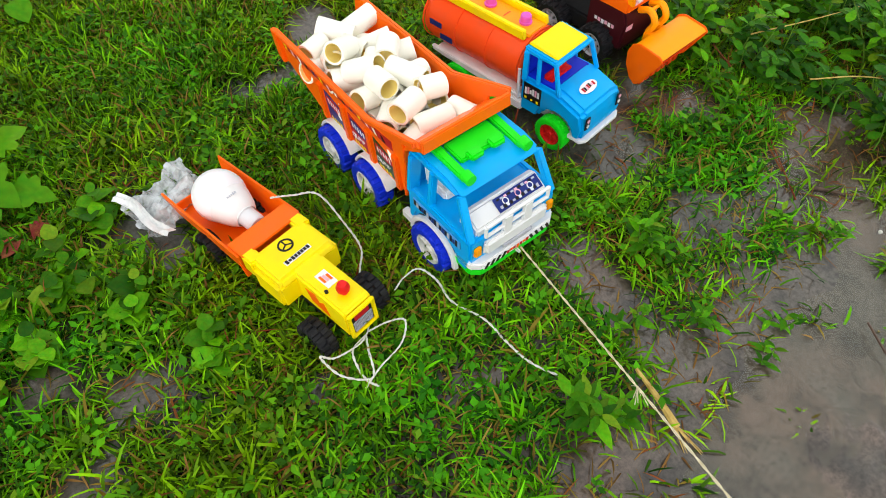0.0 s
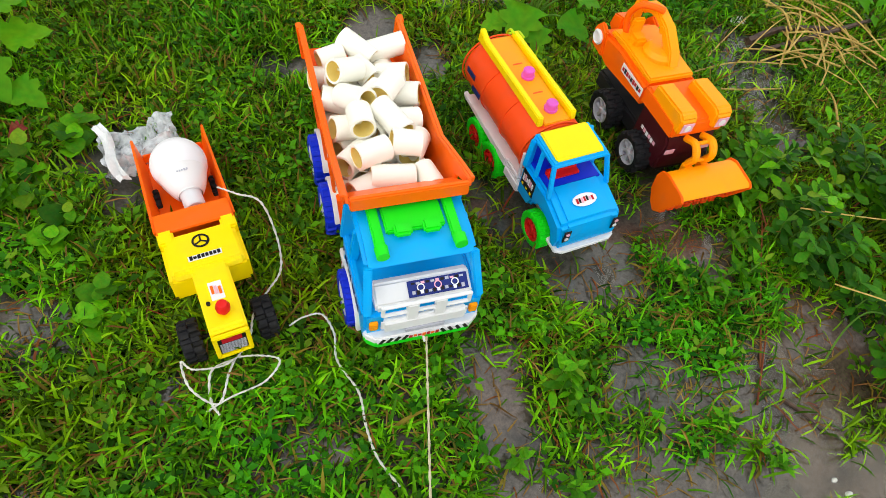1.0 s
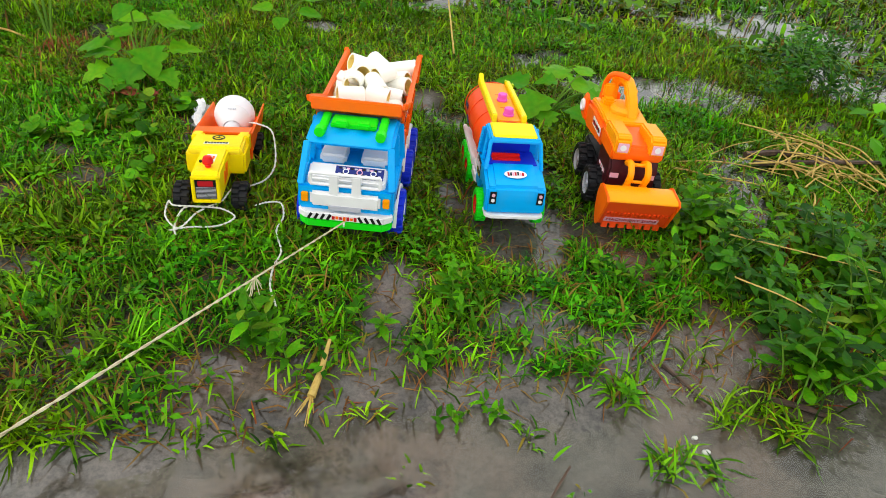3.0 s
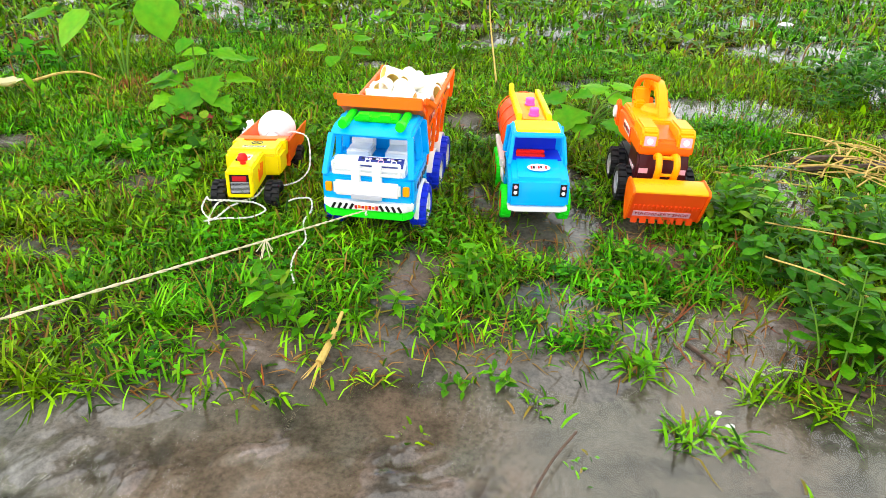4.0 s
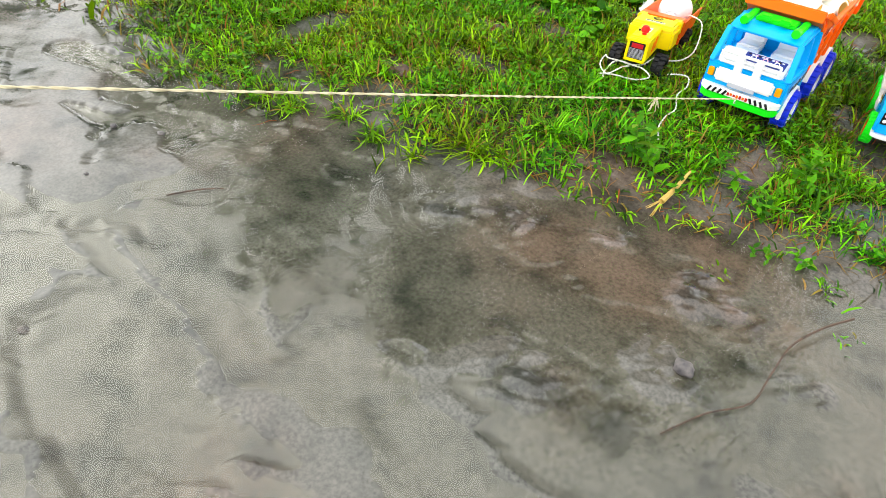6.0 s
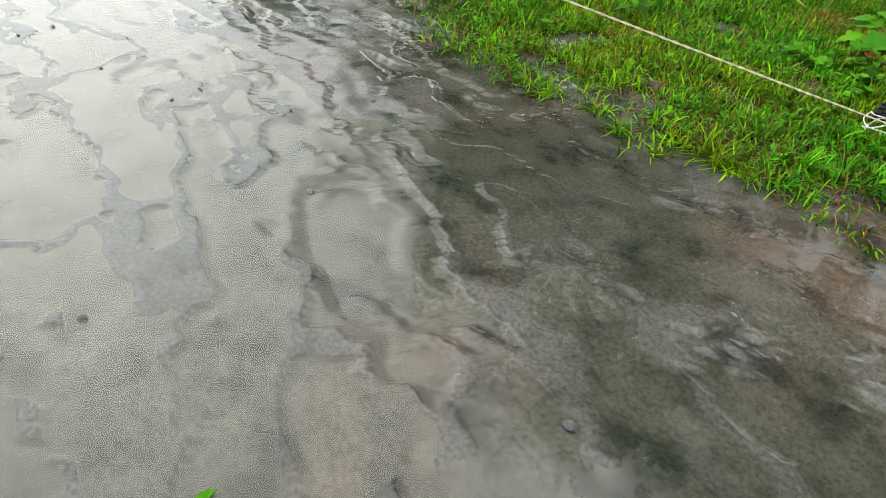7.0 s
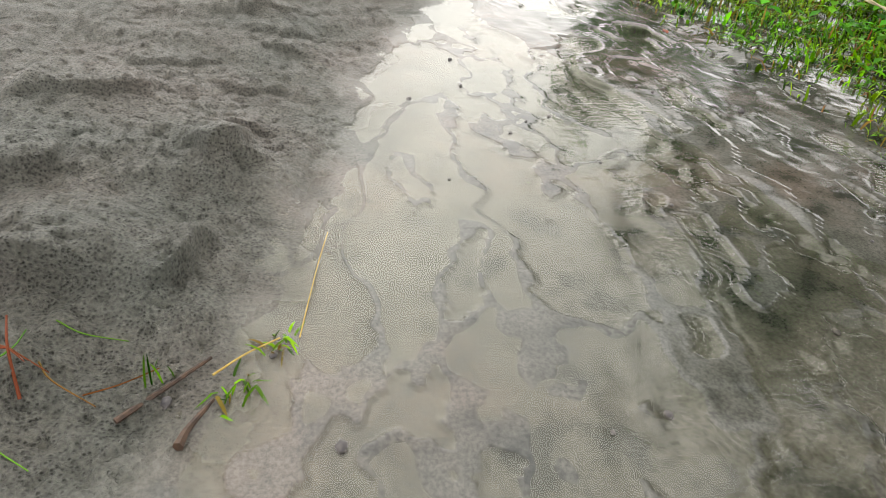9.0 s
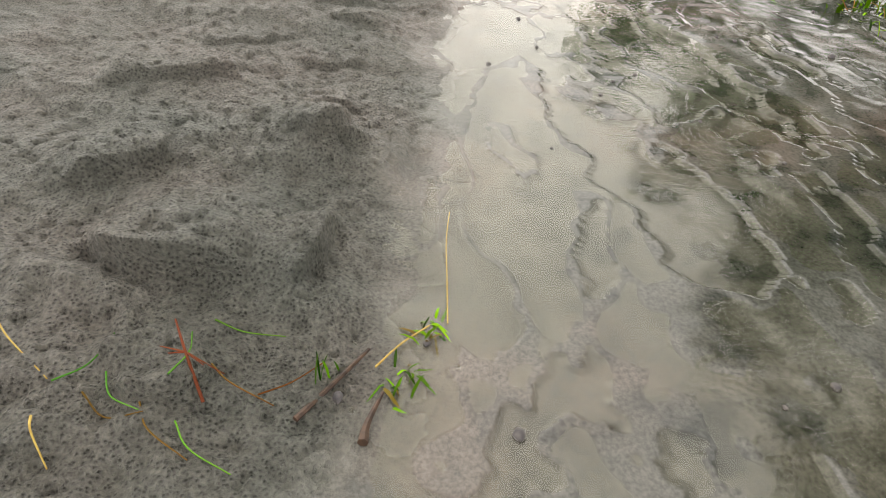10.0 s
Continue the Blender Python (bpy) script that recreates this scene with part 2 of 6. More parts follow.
    dull.inputs["To Min"].default_value, dull.inputs["To Max"].default_value = 0.60, 0.05
    l.new(turf.outputs["Fac"], dull.inputs["Value"])
    l.new(dull.outputs[0], p.inputs["Specular IOR Level"])
    add = n.new("ShaderNodeMath")
    add.operation = "MULTIPLY_ADD"
    l.new(grit.outputs["Fac"], add.inputs[0])
    add.inputs[1].default_value = 1.1
    sunk = n.new("ShaderNodeMath")
    sunk.operation = "MULTIPLY_ADD"
    flat = n.new("ShaderNodeMapRange")
    flat.inputs["From Min"].default_value, flat.inputs["From Max"].default_value = 0.0, 0.35
    l.new(pits.outputs["Distance"], flat.inputs["Value"])
    l.new(flat.outputs[0], sunk.inputs[0])
    l.new(pitted.outputs[0], sunk.inputs[1])
    l.new(middle.outputs["Fac"], sunk.inputs[2])
    l.new(sunk.outputs[0], add.inputs[2])
    bump = n.new("ShaderNodeBump")
    force = n.new("ShaderNodeMath")
    force.operation = "MULTIPLY_ADD"
    l.new(drier.outputs["Fac"], force.inputs[0])
    force.inputs[1].default_value, force.inputs[2].default_value = 1.0, 0.018
    l.new(force.outputs[0], bump.inputs["Strength"])
    bump.inputs["Distance"].default_value = 0.022
    l.new(add.outputs[0], bump.inputs["Height"])
    l.new(bump.outputs[0], p.inputs["Normal"])
    return m


MUD = mud_material()


def water_material():
    """Thin rainwater: clear enough to show the silt under it, a mirror towards grazing view, patches of ripples."""
    m, n, l, p = shader("shallow_water")
    co = n.new("ShaderNodeTexCoord")
    rip, big = n.new("ShaderNodeTexNoise"), n.new("ShaderNodeTexNoise")
    squash = n.new("ShaderNodeMapping")
    squash.inputs["Scale"].default_value, squash.inputs["Rotation"].default_value = (1.0, 0.45, 1), (0, 0, 0.5)
    rip.inputs["Scale"].default_value, rip.inputs["Detail"].default_value, rip.inputs["Distortion"].default_value = 110, 1.5, 0.6
    big.inputs["Scale"].default_value, big.inputs["Detail"].default_value = 4.5, 3
    l.new(co.outputs["Object"], squash.inputs["Vector"])
    l.new(squash.outputs[0], rip.inputs["Vector"])
    l.new(co.outputs["Object"], big.inputs["Vector"])
    calm = ramp(n, [(0.44, (0.03, 0.03, 0.03)), (0.60, (1, 1, 1))])
    l.new(big.outputs["Fac"], calm.inputs[0])
    high = n.new("ShaderNodeMath")
    high.operation = "MULTIPLY"
    l.new(rip.outputs["Fac"], high.inputs[0])
    l.new(calm.outputs[0], high.inputs[1])
    total = high
    for cx, cy, reach, length in RINGS:
        away, wave, fade, mul, plus = n.new("ShaderNodeVectorMath"), n.new("ShaderNodeMath"), n.new("ShaderNodeMapRange"), n.new("ShaderNodeMath"), n.new("ShaderNodeMath")
        away.operation, wave.operation, mul.operation, plus.operation = "DISTANCE", "SINE", "MULTIPLY", "MULTIPLY_ADD"
        l.new(co.outputs["Object"], away.inputs[0])
        away.inputs[1].default_value = (cx, cy, -0.006)
        scaled = n.new("ShaderNodeMath")
        scaled.operation = "MULTIPLY"
        scaled.inputs[1].default_value = 2 * math.pi / length
        l.new(away.outputs["Value"], scaled.inputs[0])
        l.new(scaled.outputs[0], wave.inputs[0])
        fade.inputs["From Min"].default_value, fade.inputs["From Max"].default_value = 0.35 * reach, reach
        fade.inputs["To Min"].default_value, fade.inputs["To Max"].default_value = 1.0, 0.0
        l.new(away.outputs["Value"], fade.inputs["Value"])
        l.new(wave.outputs[0], mul.inputs[0])
        l.new(fade.outputs[0], mul.inputs[1])
        l.new(mul.outputs[0], plus.inputs[0])
        plus.inputs[1].default_value = 0.09
        l.new(total.outputs[0], plus.inputs[2])
        total = plus
    bump = n.new("ShaderNodeBump")
    bump.inputs["Strength"].default_value, bump.inputs["Distance"].default_value = 0.55, 0.0024
    l.new(total.outputs[0], bump.inputs["Height"])
    bed, shine, angle, mix = n.new("ShaderNodeBsdfTransparent"), n.new("ShaderNodeBsdfGlossy"), n.new("ShaderNodeLayerWeight"), n.new("ShaderNodeMixShader")
    bed.inputs["Color"].default_value = (0.93, 0.925, 0.87, 1)
    shine.inputs["Roughness"].default_value = 0.03
    angle.inputs["Blend"].default_value = 0.5
    for node in (shine, angle):
        l.new(bump.outputs[0], node.inputs["Normal"])
    fifth, gloss = n.new("ShaderNodeMath"), n.new("ShaderNodeMath")
    fifth.operation, gloss.operation = "POWER", "MULTIPLY_ADD"
    fifth.inputs[1].default_value = 5.0
    gloss.inputs[1].default_value, gloss.inputs[2].default_value = 0.94, 0.042
    l.new(angle.outputs["Facing"], fifth.inputs[0])
    l.new(fifth.outputs[0], gloss.inputs[0])
    l.new(gloss.outputs[0], mix.inputs[0])
    l.new(bed.outputs[0], mix.inputs[1])
    l.new(shine.outputs[0], mix.inputs[2])
    l.new(mix.outputs[0], n["Material Output"].inputs["Surface"])
    n.remove(p)
    return m


# fading ring ripples on the water: centre, reach and wave length
RINGS = [(-0.514, -1.195, 0.045, 0.009), (-0.183, -1.09, 0.05, 0.009), (-0.041, -1.068, 0.05, 0.009), (-0.294, -1.008, 0.10, 0.012), (-0.566, -1.042, 0.09, 0.012), (-0.37, -1.03, 0.08, 0.013), (0.115, -0.519, 0.09, 0.010), (0.183, -0.524, 0.085, 0.010)]
WATER = water_material()

# ---- mesh helpers ----


def link_bm(name, bm, material, parent=None, label="", smooth=True):
    me = bpy.data.meshes.new(name)
    bm.to_mesh(me)
    bm.free()
    me.materials.append(material)
    if smooth:
        me.polygons.foreach_set("use_smooth", [True] * len(me.polygons))
        me.set_sharp_from_angle(angle=radians(38))
    ob = new(name, me)
    ob.parent = parent
    if label:
        tagged(ob, label)
    return ob


def part(name, bm, material, parent, label=""):
    return link_bm(name, bm, material, parent, label)


def again(ob, parent, m):
    """The same mesh once more, under parent."""
    o = new(ob.name.split(".")[0], ob.data)
    o.parent, o.matrix_basis = parent, m
    return o


def moved(bm, m):
    bmesh.ops.transform(bm, matrix=m, verts=bm.verts)
    return bm


def joined(*bms):
    out = bmesh.new()
    for b in bms:
        me = bpy.data.meshes.new("tmp")
        b.to_mesh(me)
        b.free()
        out.from_mesh(me)
        bpy.data.meshes.remove(me)
    return out


def soften(bm, b, seg=2):
    if b:
        bmesh.ops.bevel(bm, geom=[e for e in bm.edges if e.calc_face_angle(0) > 0.35], offset=b, segments=seg, affect="EDGES", clamp_overlap=True)
    return bm


def box(x0, x1, y0, y1, z0, z1, b=0.0012):
    bm = bmesh.new()
    bmesh.ops.create_cube(bm, size=1)
    moved(bm, Matrix.Translation(((x0 + x1) / 2, (y0 + y1) / 2, (z0 + z1) / 2)) @ Matrix.Diagonal((x1 - x0, y1 - y0, z1 - z0, 1)))
    return soften(bm, b)


def prism(poly, a0, a1, axis="x", b=0.001):
    """A polygon drawn out along an axis: (y, z) along x, (x, z) along y, (x, y) along z."""
    place = {"x": lambda u, v, a: (a, u, v), "y": lambda u, v, a: (u, a, v), "z": lambda u, v, a: (u, v, a)}[axis]
    bm = bmesh.new()
    lo, hi = ([bm.verts.new(place(u, v, a)) for u, v in poly] for a in (a0, a1))
    bm.faces.new(lo)
    bm.faces.new(hi[::-1])
    for k in range(len(poly)):
        j = (k + 1) % len(poly)
        bm.faces.new((lo[j], lo[k], hi[k], hi[j]))
    bmesh.ops.recalc_face_normals(bm, faces=bm.faces)
    return soften(bm, b)


def lathe(profile, seg=28, axis="x"):
    """Turn a profile of (radius, height) about an axis."""
    bm = bmesh.new()
    rings = []
    for r, h in profile:
        if r < 1e-6:
            rings.append([bm.verts.new((0, 0, h))])
        else:
            rings.append([bm.verts.new((r * math.cos(2 * math.pi * k / seg), r * math.sin(2 * math.pi * k / seg), h)) for k in range(seg)])
    for a, c in zip(rings, rings[1:]):
        for k in range(seg):
            j = (k + 1) % seg
            if len(a) == 1 and len(c) > 1:
                bm.faces.new((a[0], c[k], c[j]))
            elif len(c) == 1 and len(a) > 1:
                bm.faces.new((a[k], a[j], c[0]))
            elif len(a) > 1:
                bm.faces.new((a[k], a[j], c[j], c[k]))
    bmesh.ops.recalc_face_normals(bm, faces=bm.faces)
    if axis == "x":
        moved(bm, pose(0, 0, 0, 0, 90, 0))
    elif axis == "y":
        moved(bm, pose(0, 0, 0, -90, 0, 0))
    return bm


def smooth_path(points, n=6):
    """Catmull-Rom through the points."""
    p = [Vector(q) for q in points]
    p = [2 * p[0] - p[1], *p, 2 * p[-1] - p[-2]]
    out = []
    for a, b, c, d in zip(p, p[1:], p[2:], p[3:]):
        for k in range(n):
            t = k / n
            out.append(0.5 * (2 * b + (c - a) * t + (2 * a - 5 * b + 4 * c - d) * t * t + (3 * b - a - 3 * c + d) * t ** 3))
    return out + [p[-2]]


def tube(points, r, seg=6, ends=None):
    """A round bar along points; ends: (first, last) radius factors."""
    pts = [Vector(q) for q in points]
    e0, e1 = ends or (1, 1)
    bm = bmesh.new()
    rings = []
    side = Vector((0.13, 0.31, 0.94))
    for k, q in enumerate(pts):
        d = (pts[min(k + 1, len(pts) - 1)] - pts[max(k - 1, 0)]).normalized()
        u = (side - side.dot(d) * d).normalized()
        side = u
        v = d.cross(u)
        f = r * (e0 + (e1 - e0) * k / max(1, len(pts) - 1))
        rings.append([bm.verts.new(q + f * (u * math.cos(2 * math.pi * j / seg) + v * math.sin(2 * math.pi * j / seg))) for j in range(seg)])
    for a, c in zip(rings, rings[1:]):
        for k in range(seg):
            j = (k + 1) % seg
            bm.faces.new((a[k], a[j], c[j], c[k]))
    bm.faces.new(rings[0][::-1])
    bm.faces.new(rings[-1])
    bmesh.ops.recalc_face_normals(bm, faces=bm.faces)
    return bm


def lettering(text, size, material, parent, m, label):
    """Flat raised letters in the built-in font, as one mesh."""
    cu = bpy.data.curves.new("letters", "FONT")
    cu.body, cu.size, cu.extrude, cu.align_x, cu.align_y = text, size, 0.0002, "CENTER", "CENTER"
    tmp = bpy.data.objects.new("letters", cu)
    scene.collection.objects.link(tmp)
    bpy.context.view_layer.update()
    me = bpy.data.meshes.new_from_object(tmp.evaluated_get(bpy.context.evaluated_depsgraph_get()))
    bpy.data.objects.remove(tmp)
    me.materials.clear()
    me.materials.append(material)
    ob = new("lettering", me)
    ob.parent, ob.matrix_basis = parent, m
    tagged(ob, label)
    return ob


def raw_mesh(name, verts, tris, material):
    me = bpy.data.meshes.new(name)
    me.vertices.add(len(verts))
    me.vertices.foreach_set("co", np.ascontiguousarray(verts, dtype=np.float32).ravel())
    me.loops.add(len(tris) * 3)
    me.loops.foreach_set("vertex_index", np.ascontiguousarray(tris, dtype=np.int32).ravel())
    me.polygons.add(len(tris))
    me.polygons.foreach_set("loop_start", np.arange(0, len(tris) * 3, 3, dtype=np.int32))
    me.polygons.foreach_set("use_smooth", np.ones(len(tris), dtype=bool))
    me.update(calc_edges=True)
    me.materials.append(material)
    return new(name, me)


def empty(name, m, label, category, group=""):
    e = new(name)
    e.empty_display_size = 0.02
    e.matrix_basis = m
    return tagged(e, label, category, group)


# ---- ground ----


def lattice(ix, iy, seed):
    h = (ix * 374761393 + iy * 668265263 + seed * 982451653) & 0x7FFFFFFF
    h = ((h ^ (h >> 13)) * 1274126177) & 0x7FFFFFFF
    return ((h ^ (h >> 16)) & 0xFFFF) / 65535.0


def value_noise(x, y, seed):
    ix, iy = np.floor(x).astype(np.int64), np.floor(y).astype(np.int64)
    fx, fy = x - ix, y - iy
    fx, fy = fx * fx * (3 - 2 * fx), fy * fy * (3 - 2 * fy)
    a, b = lattice(ix, iy, seed), lattice(ix + 1, iy, seed)
    c, d = lattice(ix, iy + 1, seed), lattice(ix + 1, iy + 1, seed)
    return (a + (b - a) * fx) * (1 - fy) + (c + (d - c) * fx) * fy - 0.5


def fbm(x, y, scale, seed, octaves=4):
    out, amp, f = 0, 1.0, 1.0 / scale
    for k in range(octaves):
        out = out + amp * value_noise(x * f + 17.3 * k, y * f - 9.1 * k, seed + k)
        amp, f = amp * 0.5, f * 2.03
    return out


def step(a, b, v):
    t = np.clip((v - a) / (b - a), 0, 1)
    return t * t * (3 - 2 * t)


def shore(x):
    """Where the grass ends and the water begins."""
    return np.interp(x, [-2.6, -1.75, -0.9, -0.56, -0.3, -0.24, -0.09, 0.07, 0.19, 0.37, 0.55, 0.8, 1.4], [-0.72, -0.60, -0.50, -0.50, -0.45, -0.42, -0.40, -0.355, -0.305, -0.275, -0.235, -0.19, -0.1])


def bank(x):
    """Where the water ends and the mud bank begins."""
    return np.interp(x, [-3, -1.5, -1.08, -0.7, -0.48, -0.27, -0.08, 0.0, 0.3, 1.0], [-0.95, -1.27, -1.42, -1.44, -1.48, -1.49, -1.53, -1.57, -1.7, -1.9])


def bump_at(x, y, cx, cy, r):
    return np.exp(-((x - cx) ** 2 + (y - cy) ** 2) / r ** 2)


def runnel(x):
    """The middle of the chain of pools that drains the silt."""
    return np.interp(x, [-2.6, -1.36, -1.12, -0.96, -0.81, -0.60, -0.45, -0.30, -0.14, 0.05, 0.3], [-1.5, -1.147, -1.05, -0.98, -0.93, -0.90, -0.86, -0.81, -0.85, -0.885, -0.96])


# broken edges of the bank: both ends, with the drop on the right hand going from the first to the second, and its height
LEDGES = [(-0.235, -1.865, -0.212, -1.728, 0.026), (-0.229, -1.650, -0.315, -1.622, 0.021), (-0.465, -1.68, -0.475, -1.588, 0.017), (-0.476, -1.592, -0.60, -1.593, 0.016),
          (-0.385, -1.93, -0.465, -1.835, 0.016), (-1.0, -1.66, -1.0, -1.578, 0.009), (-1.14, -1.72, -1.15, -1.584, 0.010), (-1.26, -1.76, -1.27, -1.594, 0.010),
          (-0.61, -1.66, -0.62, -1.602, 0.011), (-0.43, -1.536, -0.70, -1.484, 0.006), (-0.80, -1.70, -0.82, -1.60, 0.008), (-0.05, -1.78, -0.06, -1.70, 0.010),
          (-0.88, -1.88, -0.92, -1.74, 0.008), (-1.42, -1.80, -1.45, -1.60, 0.010), (-0.64, -1.95, -0.70, -1.80, 0.012), (-1.7, -1.85, -1.75, -1.5, 0.018)]


def ledge_height(x, y):
    out = np.zeros_like(x)
    ragged = 0.060 * fbm(x, y, 0.11, 45, 4)
    for x0, y0, x1, y1, drop in LEDGES:
        run = math.hypot(x1 - x0, y1 - y0)
        dx, dy = (x1 - x0) / run, (y1 - y0) / run
        u = ((x - x0) * dx + (y - y0) * dy) / run
        v = (x - x0) * dy - (y - y0) * dx + ragged + 0.10 * run * (2 * u - 1) ** 2
        along = step(-0.35, 0.25, u) * step(1.35, 0.75, u)
        out = out + drop * along * np.where(v < 0, np.exp(-(v / 0.11) ** 2), 1) * step(0.005, -0.002, v)
        out = out - 0.12 * drop * along * bump_at(v, 0 * v, 0.012, 0, 0.014)
    return 1.5 * out


# low shoals of crumbled silt that just break the water
SHOALS = [(0.014, -0.405, 0.030), (0.075, -0.415, 0.034), (-0.012, -0.45, 0.035), (0.275, -0.362, 0.030), (0.325, -0.388, 0.035), (0.28, -0.405, 0.03), (0.174, -0.375, 0.03), (0.30, -0.52, 0.05), (0.20, -0.60, 0.05), (0.42, -0.44, 0.04)]


def ground_height(x, y):
    x, y = np.asarray(x, float), np.asarray(y, float)
    wob = 0.05 * fbm(x, y, 0.16, 5)
    land = step(-0.05, 0.10, y - shore(x) + wob)
    silt = step(-0.03, 0.13, bank(x) + 0.11 * fbm(x, y, 0.15, 7, 4) - y)
    # thin lobes of silt laid down by running water, stretched along the channel, with crisp small edges
    wx, wy = x + 0.10 * fbm(x, y, 0.25, 19, 3), y + 0.05 * fbm(x, y, 0.12, 23, 3)
    flow = 2.3 * fbm(wx * 0.45, wy * 1.3, 0.22, 11, 4) + 1.6 * (y - 0.3 * x) + 0.25 * fbm(x, y, 0.05, 13, 3)
    saw = flow - np.floor(flow)
    shelf = saw * step(1.0, 0.975, saw) - 0.5
    mid = runnel(x)
    strip = step(0.03, 0.10, y - mid) * step(-0.22, -0.42, x)
    deep = step(-0.70, -0.58, y - 0.25 * x) * step(-0.42, -0.18, x)
    lobes = fbm(wx * 0.55, wy * 1.25, 0.10, 29, 4)
    pool = step(0.050, 0.018, np.abs(y - mid + 0.05 * fbm(x, y, 0.3, 27, 2)) + 0.22 * lobes) * step(0.35, 0.0, x)
    pool = np.maximum(pool, strip * step(-0.17, -0.23, lobes))
    shoal = sum(bump_at(x, y, cx, cy, r) for cx, cy, r in SHOALS)
    h = -0.0070 + 0.0034 * strip - 0.0024 * deep + (0.0034 - 0.0018 * deep) * shelf + shoal * (0.0046 + 0.0060 * fbm(x, y, 0.012, 35, 2)) - 0.0060 * pool + 0.0005 * fbm(x, y, 0.03, 17, 3)
    lawn = 0.012 * step(-0.55, -1.0, x) + 0.012 * fbm(x, y, 0.14, 21, 4) + 0.02 * fbm(x, y, 1.3, 31, 2)
    lawn = lawn + 0.020 * bump_at(x, y, 0.01, 0.0, 0.07) - 0.008 * bump_at(x, y, -0.03, 0.23, 0.07) + 0.006 * bump_at(x, y, 0.18, 0.02, 0.10)
    # the bank: soft swells across the channel, small broken ledges, rain-pitted sand
    away = bank(x) - y
    ridges = 0.014 * np.maximum(0, np.sin(24 * (x * 0.75 - y * 0.15) + 6 * fbm(x, y, 0.45, 41, 3))) ** 2
    clods = bump_at(x, y, -0.06, -1.77, 0.10)
    lumps = 0.012 * np.maximum(0, fbm(x, y, 0.06, 61, 3)) + clods * (0.012 + 0.030 * fbm(x, y, 0.040, 63, 3))
    pits = 0.0170 * np.minimum(0, fbm(x, y, 0.0100, 65, 2) + 0.16) + 0.0100 * fbm(x, y, 0.022, 69, 2)
    heap = 0.001 + 0.030 * step(0.04, 0.46, away) + (ridges + ledge_height(x, y)) * step(0.0, 0.10, away) + lumps * step(0.04, 0.2, away) + pits * step(-0.02, 0.07, away) + 0.012 * fbm(x, y, 0.15, 67, 2) * step(0.02, 0.2, away)
    return h * (1 - land) * (1 - silt) + lawn * land + heap * silt


BARE = [(0.245, -0.078, 0.052, 0.045), (0.094, -0.255, 0.05, 0.035), (0.075, -0.118, 0.04, 0.022), (0.405, -0.135, 0.05, 0.05), (0.545, 0.022, 0.066, 0.036), (0.56, -0.17, 0.10, 0.075),
        (0.80, 0.63, 0.17, 0.12), (0.61, 0.60, 0.13, 0.09), (0.41, 0.53, 0.09, 0.06), (-0.22, -0.12, 0.07, 0.03), (0.25, -0.225, 0.05, 0.03), (-0.185, 0.07, 0.055, 0.03), (-0.06, -0.035, 0.03, 0.02),
        (0.78, 0.30, 0.07, 0.10), (0.76, 0.20, 0.05, 0.08), (0.40, 0.02, 0.03, 0.03), (-0.30, -0.22, 0.05, 0.03), (0.35, -0.25, 0.05, 0.03), (-0.42, -0.36, 0.08, 0.04), (1.15, 0.75, 0.12, 0.12), (0.48, -0.25, 0.05, 0.03)]


def cover(x, y):
    """How thickly plants grow: 0 bare, 1 full."""
    d = y - shore(x) + 0.10 * fbm(x, y, 0.12, 71)
    c = step(-0.03, 0.13, d) * (0.45 + 0.55 * step(0.05, 0.42, d + 0.25 * fbm(x, y, 0.3, 75)))
    c = c * step(-0.50, -0.16, fbm(x, y, 0.13, 81, 4))
    for cx, cy, rx, ry in BARE:
        q = ((x - cx) / rx) ** 2 + ((y - cy) / ry) ** 2 + 0.9 * fbm(x, y, 0.05, 91, 3)
        c = c * (0.10 + 0.90 * step(0.55, 1.25, q))
    under = (np.abs(x - 0.181) < 0.05) & (y > -0.03) & (y < 0.24) | (np.abs(x - 0.37) < 0.03) & (y > 0.05) & (y < 0.26) | (np.abs(x - 0.54) < 0.03) & (y > 0.08) & (y < 0.28)
    return c * np.where(under, 0.15, 1.0)


def spread(marks, steps, far):
    """Grid lines with a step of its own between each two marks, widening out to far on both sides."""
    core = np.concatenate([np.arange(a, b - 0.5 * d, d) for a, b, d in zip(marks, marks[1:], steps)])
    left, right = [], []
    for side, start, d in ((left, marks[0], -steps[0]), (right, marks[-1], steps[-1])):
        v = start
        while abs(v) < far:
            d *= 1.12
            v += d
            side.append(v)
    return np.concatenate([left[::-1], core, [marks[-1]], right])


gx = spread((-1.5, -0.75, 0.15, 1.1), (0.0055, 0.0030, 0.0065), 300)
gy = spread((-2.1, -1.95, -1.42, 0.8), (0.0065, 0.0030, 0.0062), 300)
mx, my = np.meshgrid(gx, gy)
mz = ground_height(mx, my) * (np.hypot(mx, my) < 8)
gv = np.stack([mx.ravel(), my.ravel(), mz.ravel()], 1)
w = len(gx)
cell = (np.arange(len(gy) - 1)[:, None] * w + np.arange(w - 1)[None, :]).ravel()
gt = np.concatenate([np.stack([cell, cell + 1, cell + w + 1], 1), np.stack([cell, cell + w + 1, cell + w], 1)])
ground = raw_mesh("ground", gv, gt, MUD)
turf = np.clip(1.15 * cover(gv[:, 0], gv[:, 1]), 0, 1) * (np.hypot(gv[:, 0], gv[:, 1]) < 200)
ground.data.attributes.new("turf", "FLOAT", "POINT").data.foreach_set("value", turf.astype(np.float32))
drained = bank(gv[:, 0]) - gv[:, 1] + 0.09 * fbm(gv[:, 0], gv[:, 1], 0.09, 73, 3)
drained = 0.25 * step(-0.18, -0.02, drained) + 0.75 * step(-0.02, 0.10, drained)
